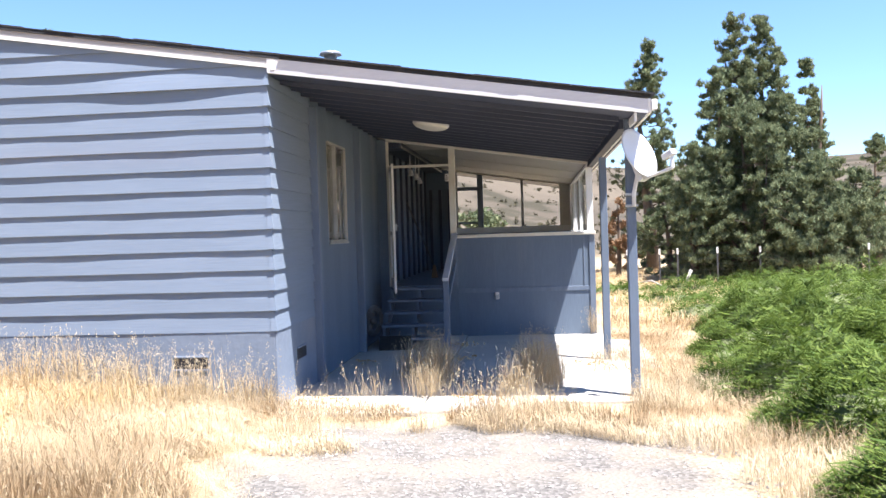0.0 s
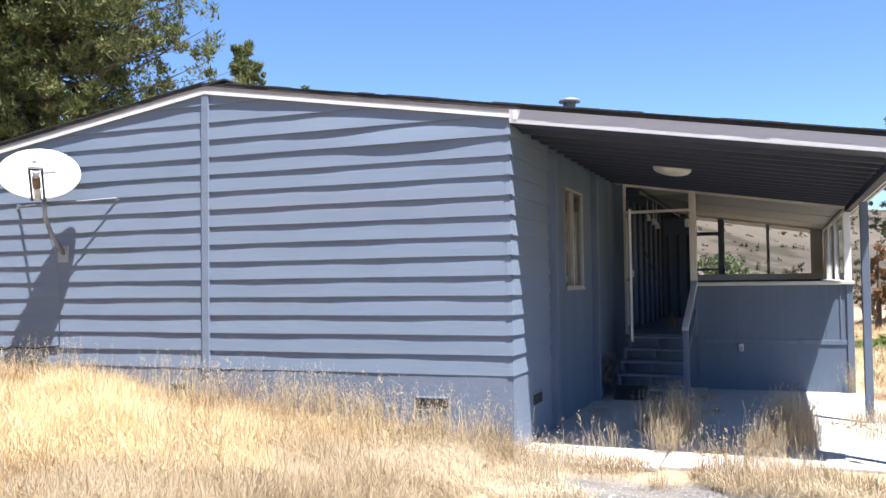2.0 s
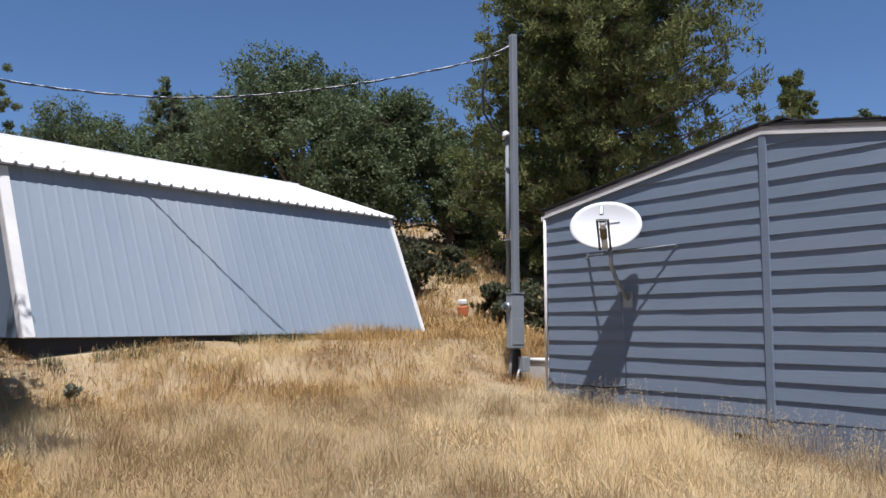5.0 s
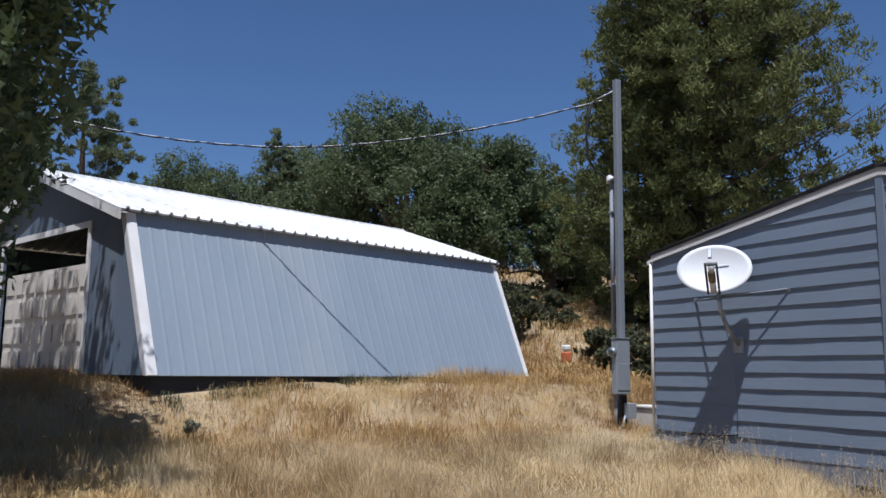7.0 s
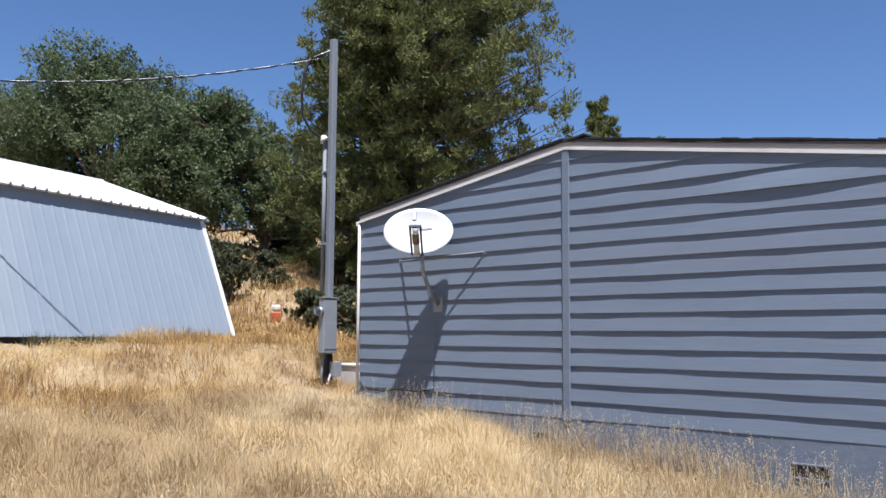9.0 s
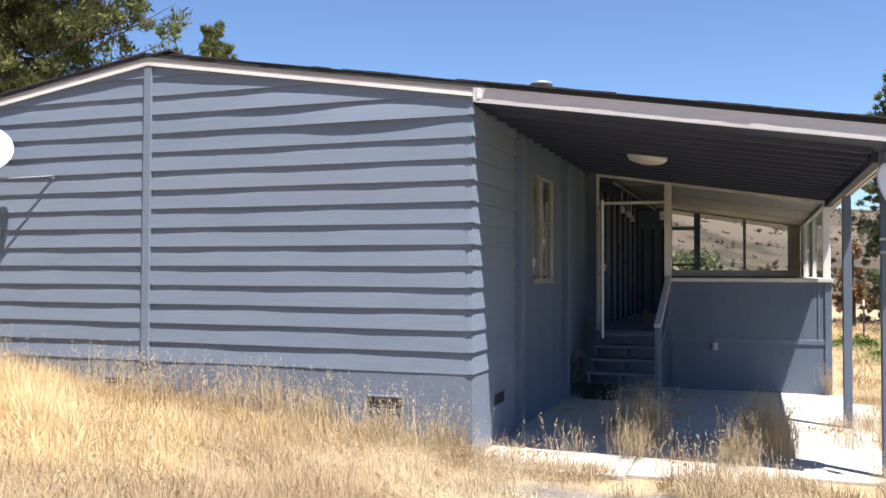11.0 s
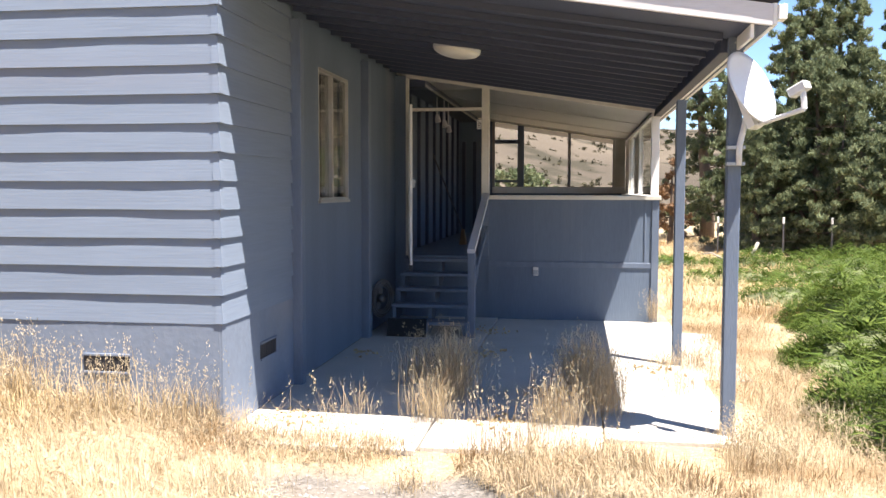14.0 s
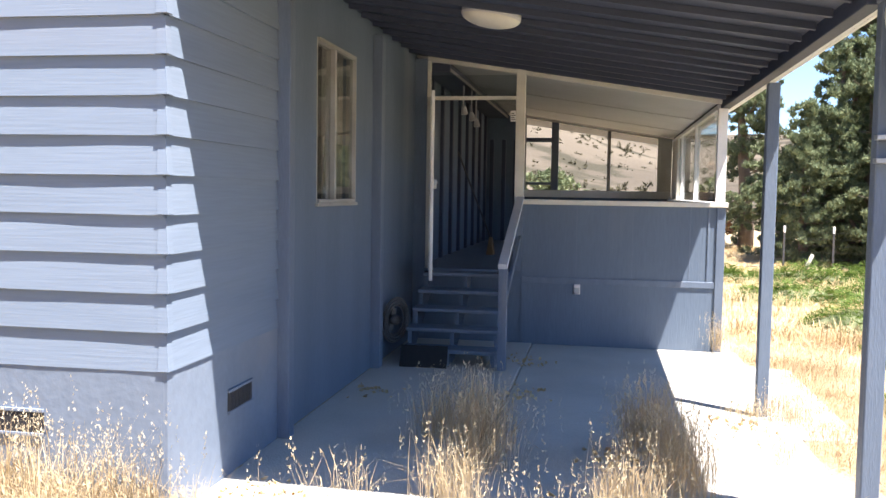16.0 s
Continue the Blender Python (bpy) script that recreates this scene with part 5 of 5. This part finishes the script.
    broadleaf("oak_tree", -10.1, -10.6, 11.0, 4.8, 61, M["oak"], "tall oak with low hanging boughs beside the shed", lobes=15, clumps=900, per=50, leaf=0.085, low=0.3, cut=lambda p: over(p) or (p[1] < -8.1 and p[2] > 2.6))
    broadleaf("oak_tree", -7.5, -11.1, 10.5, 5.2, 62, M["oak"], "tall oak shading the dry grass before the shed", lobes=16, clumps=1000, per=50, leaf=0.085, low=0.4, cut=lambda p: over(p) or (p[1] < -7.8 and p[0] < -5.5 and p[2] > 2.6))
    sl = "scrubby grey-green brush on the dry slope"
    for az, d, tall, wide, seed in ((57.5, 24, 2.3, 1.3, 71), (59.5, 26, 2.6, 1.6, 72), (55.0, 26, 1.5, 1.1, 73), (53.2, 40, 1.3, 0.8, 74), (50.9, 20, 1.5, 1.0, 75), (49.0, 19.0, 1.6, 1.0, 76), (47.4, 18.5, 1.8, 0.8, 77), (52.4, 21, 1.3, 0.8, 78), (61.5, 29, 2.8, 1.8, 79)):
        x, y = from_eye(az, d)
        broadleaf("brush", x, y, tall * 0.8, wide * 0.72, seed, M["sage"], sl, lobes=8, clumps=190, per=34, leaf=0.06, low=0.08, skirt=0.10, lump=(0.34, 0.50), group="brush", category="bush")
    for az, d in ((78.3, 11.2),):
        x, y = from_eye(az, d)
        broadleaf("sagebrush", x, y, 0.5, 0.26, int(az * 10), M["palesage"], "small pale sagebrush in the dry grass", lobes=5, clumps=60, per=26, leaf=0.03, low=0.1, group="sagebrush", category="bush")
    for x, y, tall, wide, seed in ((0.2, 27, 3.2, 1.7, 91), (1.4, 31, 2.6, 1.5, 92), (-2.5, 30, 4.0, 2.2, 93)):
        broadleaf("brush", x, y, tall, wide, seed, M["juniper"], "rounded green brush beyond the porch windows", lobes=7, clumps=160, per=40, leaf=0.09, low=0.1, group="brush", category="bush")
    rng = np.random.default_rng(5)
    v, f, o = [], [], 0
    for _ in range(1300):
        az, d = rng.uniform(-26, 14), rng.uniform(70, 330)
        x, y = from_eye(az, d)
        w = rng.uniform(0.25, 0.8)
        vv, ff = leaf_cloud(np.array([[x, y, float(height(x, y)) + w * 0.4]]) + rng.normal(size=(4, 3)) * w * 0.5, [w * 0.6] * 4, 12, w * 0.28, rng)
        v.append(vv)
        f.append(ff + o)
        o += len(vv)
    tagged(arrays("hill_brush", np.concatenate(v), np.concatenate(f), M["hillbrush"]), "scattered dark brush on the bare hills", "bushes", kind="stuff")


build_trees()


def spreading_juniper(x, y, wide, tall, seed):
    """A low mound of arching feathery sprays."""
    rng = np.random.default_rng(seed)
    g = float(height(x, y)) - 0.05
    t = empty("spreading_juniper", "low bright green spreading juniper shrub", "shrub", "spreading junipers", (x, y, g))
    n = int((2000 if y < 7 else 1000) * wide * wide / 1.4)
    q = rng.uniform(0, 2 * np.pi, n)
    r = np.sqrt(rng.random(n)) * wide
    x_, y_ = r * np.cos(q), r * np.sin(q)
    lump = 0.74 + 0.46 * np.sin(x_ * 5.1 + seed) * np.sin(y_ * 4.3 + seed * 2) + 0.2 * np.sin(x_ * 2.2 + y_ * 1.7 + seed)
    top = tall * np.sqrt(np.clip(1 - (r / wide) ** 2, 0.02, 1)) * lump
    p = np.stack([x_, y_, top * rng.uniform(0.5, 1.15, n)], -1)
    d = np.stack([np.cos(q) - 0.35, np.sin(q) - 0.25, np.full(n, 0.42)], -1) + rng.normal(size=(n, 3)) * 0.55
    d /= np.linalg.norm(d, axis=1, keepdims=True)
    side = np.cross(d, [0, 0, 1.0])
    side /= np.linalg.norm(side, axis=1, keepdims=True)
    up = np.cross(side, d)
    ln = rng.uniform(0.14, 0.50, (n, 1)) * rng.uniform(0.7, 1.2, (n, 1))
    v = []
    tiers = 6
    for k in range(tiers):
        fr = (k + 0.5) / tiers
        for s in (-1, 1):
            root = p + d * ln * (fr - 0.4) + np.array([0, 0, -0.9]) * (ln * fr) ** 2 / 0.3
            size = ln * 0.29 * (1 - fr * 0.65)
            tip = root + d * size * 1.1 + side * s * size + up * size * 0.25 + rng.normal(size=(n, 3)) * 0.008
            v += [root + d * size * 0.22, root - d * size * 0.12, tip]
    m = len(v)
    verts = np.stack(v, 1).reshape(-1, 3)
    quads = (np.arange(n)[:, None, None] * m + np.arange(m).reshape(-1, 3)[None]).reshape(-1, 3)
    arrays("sprays", verts, quads, M["shrub"], t)
    bm = bmesh.new()
    for _ in range(26):
        a = rng.uniform(0, 2 * np.pi)
        e = wide * rng.uniform(0.3, 0.7)
        add_tube(bm, [(0, 0, 0.05), (e * 0.5 * math.cos(a), e * 0.5 * math.sin(a), tall * 0.3), (e * math.cos(a), e * math.sin(a), tall * 0.35)], 0.016, 5, 0.005)
    part("stems", bm, M["bark"], t)
    bm = bmesh.new()
    bmesh.ops.create_icosphere(bm, subdivisions=3, radius=1.0)
    for vv in bm.verts:
        a = math.atan2(vv.co.y, vv.co.x)
        rr = math.hypot(vv.co.x, vv.co.y)
        vv.co = Vector((vv.co.x * wide * 0.9, vv.co.y * wide * 0.9, max(-0.05, vv.co.z) * tall * (0.5 + 0.15 * math.sin(vv.co.x * wide * 5.1 + seed) * math.sin(vv.co.y * wide * 4.3 + seed * 2) + 0.13 * math.sin(vv.co.x * wide * 2.2 + vv.co.y * wide * 1.7 + seed))))
    part("inner_growth", bm, M["juniper"], t, "dark inner growth")


def build_shrubs():
    k = 0
    for x, y, w, h in ((5.25, -3.4, 1.25, 0.6), (7.1, -2.4, 1.5, 0.75), (5.35, -1.4, 1.25, 0.64), (7.4, 0.0, 1.6, 0.8), (5.45, 0.9, 1.35, 0.7), (7.6, 2.6, 1.7, 0.82), (5.75, 3.2, 1.4, 0.7), (8.6, 5.2, 1.8, 0.88), (6.3, 5.8, 1.4, 0.68), (5.9, 8.2, 1.2, 0.48), (8.2, 8.4, 1.8, 0.78), (5.3, 11.6, 1.2, 0.38), (7.4, 11.8, 1.5, 0.5), (9.7, 12.0, 1.9, 0.75), (4.9, 16.2, 1.3, 0.36), (6.9, 16.0, 1.6, 0.48), (9.2, 16.4, 1.9, 0.6)):
        k += 1
        spreading_juniper(x, y, w, h, 100 + k)


build_shrubs()


def blades(xy, length, width, lean, rng, laid=None):
    """Bent grass blades: root, middle and tip, widest at the middle."""
    n = len(xy)
    z = height(xy[:, 0], xy[:, 1]) - 0.02
    p = np.stack([xy[:, 0], xy[:, 1], z], -1)
    a = rng.uniform(0, 2 * np.pi, n)
    if laid is not None:
        a = np.where(rng.random(n) < 0.45, laid + rng.normal(size=n) * 0.9, a)
    d = np.stack([np.cos(a), np.sin(a), np.zeros(n)], -1)
    s = np.stack([-np.sin(a), np.cos(a), np.zeros(n)], -1)
    if lean.ndim == 1:
        lean = lean[:, None]
    ln = length[:, None]
    w = width[:, None] * s / 2
    mid = p + np.array([0, 0, 1.0]) * ln * 0.55 + d * ln * lean * 0.3
    tip = p + np.array([0, 0, 1.0]) * ln * (1 - 0.45 * np.clip(lean, 0, 1.6) ** 1.5) + d * ln * lean * 0.95
    v = np.stack([p, mid + w, mid - w, tip], 1)
    f = np.arange(n)[:, None, None] * 4 + np.array([[0, 1, 2], [2, 1, 3]])[None]
    return v.reshape(-1, 3), f.reshape(-1, 3), tip


def in_shed(x, y):
    u, n = -0.317 * x + 0.949 * y, 0.949 * x + 0.317 * y
    return (u > -2.7) & (u < 5.8) & (n < -11.6) & (n > -19.5)


def field(name, x0, x1, y0, y1, count, tall, width, seed, keep, label, clump=0.5, lean=0.95, colour="straw"):
    rng = np.random.default_rng(seed)
    m = int(count * 0.06)
    cx = np.stack([rng.uniform(x0, x1, m), rng.uniform(y0, y1, m)], -1)
    k = rng.integers(m, size=count)
    xy = np.where(rng.random((count, 1)) < clump, cx[k] + rng.normal(size=(count, 2)) * 0.07, np.stack([rng.uniform(x0, x1, count), rng.uniform(y0, y1, count)], -1))
    xy = xy[keep(xy[:, 0], xy[:, 1]) & ~in_shed(xy[:, 0], xy[:, 1]) & ~((xy[:, 0] > LX) & (xy[:, 0] < 3.6) & (xy[:, 1] > -0.03) & (xy[:, 1] < HY))]
    n = len(xy)
    X, Y = xy[:, 0], xy[:, 1]
    wave = np.sin(X * 0.9 + 1.7 * np.sin(Y * 0.7)) * np.sin(Y * 1.1 + seed) + 0.6 * np.sin(X * 2.3 + 2 * np.sin(Y * 1.9 + seed)) * np.sin(Y * 2.9 + X)
    ln = tall * (0.78 + 0.32 * wave) * rng.uniform(0.45, 1.3, n)
    flat = lean * (1.0 - 0.45 * wave)
    laid = 3 * np.sin(X * 1.7 + seed) + 3 * np.sin(Y * 2.1 + X * 0.9)
    v, f, tip = blades(xy, ln, np.full(n, width) * rng.uniform(0.6, 1.3, n), np.abs(rng.normal(0, 1, n)) * flat + 0.12, rng, laid)
    return tagged(arrays(name, v, f, M[colour]), label, "grass", kind="stuff")


def stalks(name, xy, tall, seed, label):
    """Taller stems with nodding seed heads."""
    rng = np.random.default_rng(seed)
    n = len(xy)
    ln = tall * rng.uniform(0.6, 1.2, n)
    v, f, tip = blades(xy, ln, np.full(n, 0.0048), np.abs(rng.normal(0, 0.3, n)) + 0.05, rng)
    g = tagged(arrays(name, v, f, M["straw"]), label, "grass", kind="stuff")
    hv, hf = leaf_cloud(np.repeat(tip, 9, 0) + rng.normal(size=(9 * n, 3)) * np.array([0.010, 0.010, 0.045]), np.full(9 * n, 0.007), 2, 0.0042, rng, up=1.5, aspect=3.8)
    arrays("seed_heads", hv, hf, M["seed"], g)
    return g


def build_grass():
    lab = "tall dry straw-coloured grass"
    wob = lambda x, y: 0.35 * np.sin(y * 1.3) + 0.2 * np.sin(y * 3.1 + x)
    near = lambda x, y: x < 0.35 + wob(x, y) + 0.16 * (y + 1.5)
    side = lambda x, y: x + 0.9 * np.sin(x * 1913.7 + y * 771.3) > -1.9 + 0.25 * y
    field("dry_grass", -7.5, 1.0, -7.0, -0.03, 270000, 0.36, 0.0042, 1, lambda x, y: near(x, y) & ~side(x, y), lab)
    field("dry_grass", -7.5, 1.0, -7.0, -0.03, 280000, 0.36, 0.0040, 15, lambda x, y: near(x, y) & side(x, y), "pale bleached dry grass by the drive", colour="bleached")
    field("dry_grass", -17, -6.5, -13.0, 4.0, 150000, 0.30, 0.0075, 2, lambda x, y: x < 0, "golden-brown dry grass on the rise before the shed", colour="golden")
    field("dry_grass", -7.0, -1.5, -12.0, -6.9, 42000, 0.28, 0.007, 7, lambda x, y: x < 0, lab + " under the oak", colour="golden")
    field("dry_grass", -45, -9, 2.0, 40, 30000, 0.45, 0.04, 3, lambda x, y: y > -0.4 * (x + 9) - 3, lab + " on the hillside", colour="golden")
    field("dry_grass", -26, -8.6, 2.0, 22, 42000, 0.42, 0.016, 13, lambda x, y: y > -0.4 * (x + 9) - 3, lab + " on the slope past the shed", colour="golden")
    field("dry_grass", 3.2, 6.0, -5.5, 8.0, 78000, 0.22, 0.0042, 4, lambda x, y: (x > 3.62 + 0.22 * np.sin(y * 1.7) + 0.1 * np.sin(y * 7 + x * 3)) & (x < 5.0 + 0.3 * np.sin(y * 2)), "pale bleached dry grass beside the porch", colour="bleached")
    field("dry_grass", 3.0, 8.0, 6.0, 34, 30000, 0.28, 0.012, 6, lambda x, y: x > 3.7, lab + " beyond the porch")
    bent = lambda x, y: (((x + 3.9) / 2.3) ** 2 + ((y + 2.2) / 1.3) ** 2 + 0.35 * np.sin(x * 3.1 + y) + 0.25 * np.sin(y * 4.7 - x * 2) < 1.0)
    field("dry_grass", -6.9, -1.0, -4.4, -0.4, 120000, 0.40, 0.0046, 16, bent, "pale cream dry grass bent flat in the field", lean=1.25, colour="cream_straw")
    foot = lambda x, y: (np.abs(0.949 * x + 0.317 * y + 11.42) < 0.2 + 0.1 * np.sin(y * 5)) & (np.sin(y * 2.3) + np.sin(y * 5.9) > -0.7)
    field("weeds", -12.9, -9.6, -6.2, 1.6, 24000, 0.20, 0.010, 17, foot, "low green weeds along the foot of the shed", colour="sage")
    fringe = lambda x, y: (np.abs(x - 0.35 - wob(x, y) - 0.16 * (y + 1.5)) < 0.5) & (np.sin(x * 5.1 + y * 2.3) + np.sin(y * 6.3 - x * 2) > -0.3) & (x < 2.2)
    field("dry_grass", -1.2, 2.4, -7.0, -0.6, 26000, 0.16, 0.004, 14, fringe, "short thin dry grass fraying into the gravel", clump=0.75, lean=1.2, colour="bleached")
    patchy = lambda x, y: (np.sin(x * 2.6 + 0.8) + np.sin(y * 3.3 + x * 1.7) > 0.1) & (y < 0.1 - 0.35 * smooth01(2.4, 3.0, x)) & (y > -1.5 - 0.5 * np.sin(x * 2))
    field("dry_grass", 0.1, 3.5, -2.0, 0.1, 24000, 0.19, 0.005, 8, patchy, "short dry grass scattered at the edge of the gravel", colour="bleached")
    rng = np.random.default_rng(9)
    # stems along the wall foot
    xs = rng.uniform(-7.0, 0.15, 1700)
    c = rng.integers(15, size=1700)
    xs = np.where(rng.random(1700) < 0.85, rng.uniform(-5.5, 0.1, 15)[c] + rng.normal(size=1700) * 0.13, xs)
    xs = xs[rng.random(1700) < np.interp(xs, [-7, -4, -2.5], [0.08, 0.2, 0.4])]
    stalks("seeding_grass", np.stack([np.minimum(xs, 0.3), -0.12 - np.abs(rng.normal(0, 0.4, len(xs)))], -1), 0.56, 10, "tall seeding dry grass along the foot of the wall")
    # loose seeding stems standing over the near field
    n = 5200
    q = np.stack([rng.uniform(-7.0, 0.4, n), -0.3 - 5.2 * rng.random(n) ** 1.3], -1)
    q = q[near(q[:, 0], q[:, 1]) & (np.sin(q[:, 0] * 2.9 + 1.5 * np.sin(q[:, 1] * 2.3)) + 0.7 * rng.normal(size=n) > 0.2)]
    stalks("seeding_grass", q, 0.44, 12, "loose seeding stems standing over the dry grass")
    # tussocks growing out of the slab joints and at the slab edge
    for x, y, n, tall, wide in ((1.10, 1.72, 300, 0.44, 0.13), (1.36, 1.62, 460, 0.56, 0.13), (1.48, 1.15, 420, 0.52, 0.14), (1.40, 0.45, 300, 0.44, 0.15), (0.85, 0.35, 40, 0.36, 0.10), (2.42, 1.72, 420, 0.50, 0.12), (2.58, 1.32, 520, 0.56, 0.14), (2.64, 0.85, 420, 0.50, 0.15), (2.30, 0.45, 320, 0.46, 0.17), (3.3, 1.75, 200, 0.24, 0.20), (3.52, 2.74, 260, 0.28, 0.16), (3.22, 2.76, 140, 0.22, 0.12), (3.5, -0.24, 380, 0.26, 0.16), (3.72, -0.1, 380, 0.28, 0.2), (2.0, -0.1, 420, 0.32, 0.35), (1.1, -0.35, 300, 0.22, 0.3), (3.5, 0.1, 300, 0.3, 0.14), (3.40, 5.66, 120, 0.42, 0.05), (1.5, -0.9, 160, 0.16, 0.12), (0.75, 0.05, 60, 0.42, 0.12), (2.6, -0.5, 260, 0.26, 0.25), (0.5, -1.2, 420, 0.35, 0.3), (-0.3, -0.2, 300, 0.42, 0.2), (-0.75, -0.22, 260, 0.40, 0.16), (-1.45, -0.2, 360, 0.50, 0.16), (-1.95, -0.2, 420, 0.60, 0.2), (-2.5, -0.25, 300, 0.45, 0.2), (-3.2, -0.25, 260, 0.40, 0.2), (-0.05, -0.1, 160, 0.38, 0.1)):
        r = np.random.default_rng(int(x * 100 + y * 10) + 500)
        xy = np.array([x, y]) + r.normal(size=(n, 2)) * wide * 0.6
        ln = tall * r.uniform(0.3, 1.15, n)
        v, f, tip = blades(xy, ln, np.full(n, 0.0036), np.abs(r.normal(0, 0.42, n)) + 0.05, r)
        v[:, 2] += 0.05 if y > 0.1 else 0.0
        t = arrays("grass_tussock", v, f, M["bleached"])
        where = "growing from a slab joint" if y > 0.1 else "against the foot of the wall" if x < 0 else "at the edge of the gravel"
        tagged(t, "tussock of tall dry grass " + where, "grass", "grass tussocks", kind="stuff")
        top = tip[r.random(n) < 0.34] + np.array([0, 0, 0.03])
        hv, hf = leaf_cloud(np.repeat(top, 6, 0) + r.normal(size=(6 * len(top), 3)) * np.array([0.006, 0.006, 0.034]), np.full(6 * len(top), 0.005), 2, 0.0043, r, up=1.6, aspect=3.8)
        arrays("seed_heads", hv, hf, M["seed"], t)


build_grass()


def build_gravel():
    rng = np.random.default_rng(77)
    n = 16000
    x, y = rng.uniform(0.2, 4.4, n), rng.uniform(-7.5, -0.7, n)
    k = (x > 0.5 + 0.3 * np.sin(y * 1.3)) & (x < 4.0 + 0.3 * np.sin(y * 2)) & (np.sin(x * 2.3 + y) + np.sin(y * 3.1) + rng.normal(size=n) * 1.6 > -0.4)
    x, y = x[k], y[k]
    n = len(x)
    s = rng.gamma(3.0, 0.0028, n)[:, None, None]
    base = np.array([[1, 0, 0], [0, 1, 0], [-1, 0, 0], [0, -1, 0], [0, 0, 0.7], [0, 0, -0.5]], float)
    v = base[None] * s * rng.uniform(0.7, 1.3, (n, 6, 3))
    a = rng.uniform(0, 6.28, n)
    c, sn = np.cos(a)[:, None], np.sin(a)[:, None]
    v = np.stack([v[..., 0] * c - v[..., 1] * sn, v[..., 0] * sn + v[..., 1] * c, v[..., 2]], -1)
    v += np.stack([x, y, height(x, y) + 0.003], -1)[:, None]
    f = np.array([[0, 1, 4], [1, 2, 4], [2, 3, 4], [3, 0, 4], [1, 0, 5], [2, 1, 5], [3, 2, 5], [0, 3, 5]])
    f = (np.arange(n)[:, None, None] * 6 + f[None]).reshape(-1, 3)
    tagged(arrays("gravel", v.reshape(-1, 3), f, M["gravel"]), "loose grey gravel on the drive", "gravel", kind="stuff")


build_gravel()


def build_yard():
    # wire fence on steel posts
    fence = empty("wire_fence", "wire mesh fence on steel posts with white tops", "fence")
    ends = []
    for az in (-3.5, -6.0, -8.0, -9.1, -11.5, -14, -17, -20):
        x, y = from_eye(az, 31.5)
        g = float(height(x, y))
        ends.append((x, y, g))
        p = box("steel_post", (x - 0.025, y - 0.025, g - 0.2), (x + 0.025, y + 0.025, g + 1.05), M["dark_metal"], fence)
        box("white_top", (x - 0.03, y - 0.03, g + 1.051), (x + 0.03, y + 0.03, g + 1.25), M["white"], p, "white painted top")
    for k in range(6):
        z = 0.12 + 0.19 * k
        tube("strand", [(x, y, g + z) for x, y, g in ends], 0.003, M["dark_metal"], fence, sides=4)
    x, y = from_eye(-9.4, 25)
    g = float(height(x, y))
    log = empty("dead_branch", "bleached dead branch lying in the brush", "branch", loc=(x, y, g))
    tube("limb", [(-1.0, 0, 0.05), (-0.3, 0.1, 0.15), (0.1, 0.1, 0.22), (0.25, 0, 0.62)], 0.06, M["deadwood"], log, radius2=0.04)
    tube("twig", [(-0.4, 0.1, 0.12), (-0.8, 0.2, 0.34), (-1.1, 0.3, 0.3)], 0.03, M["deadwood"], log, radius2=0.01)
    tube("twig", [(0.1, 0.1, 0.2), (0.7, 0.2, 0.12), (1.3, 0.1, 0.1)], 0.035, M["deadwood"], log, radius2=0.01)
    # small container on the slope
    x, y = from_eye(54.5, 21)
    g = float(height(x, y))
    c = empty("fuel_can", "orange plastic can with a white top in the dry grass", "can", loc=(x, y, g + 0.1))
    box("can_body", (-0.12, -0.09, -0.05), (0.12, 0.09, 0.20), M["orange"], c, bevel=0.03)
    box("can_top", (-0.11, -0.08, 0.23), (0.11, 0.08, 0.36), M["white"], c, "white top", bevel=0.03)
    tube("can_neck", [(0, 0, 0.18), (0, 0, 0.25)], 0.05, M["white"], c, sides=12)
    # far timber fence with grey boards on the hillside
    far = empty("board_fence", "weathered grey board fence on the hillside", "fence")
    for k in range(26):
        x, y = from_eye(50 + k * 0.22, 52)
        g = float(height(x, y))
        box("fence_board", (x - 0.09, y - 0.02, g - 0.2), (x + 0.09, y + 0.02, g + 1.6), M["deadwood"], far, bevel=0)


build_yard()


def build_litter():
    """Dry leaves and straw blown into the slab's corners."""
    rng = np.random.default_rng(303)
    c = [(0.35, 0.45), (0.45, 0.35), (1.42, 4.6), (1.5, 3.2), (1.9, 0.6), (2.3, 1.6), (0.25, 3.0), (3.2, 2.6)]
    p = np.concatenate([np.array(q) + rng.normal(size=(26, 2)) * np.array([0.14, 0.14]) for q in c])
    p = p[(p[:, 0] > 0.1) & (p[:, 1] > 0.2)]
    z = np.full((len(p), 1), -0.054)
    v, f = leaf_cloud(np.concatenate([p, z], 1), np.full(len(p), 0.006), 3, 0.022, rng, up=0.0, aspect=2.0, squash=(1, 1, 0.4))
    tagged(arrays("leaf_litter", v, f, M["straw"]), "dry leaves and straw blown over the slab", "leaves", kind="stuff")


build_litter()
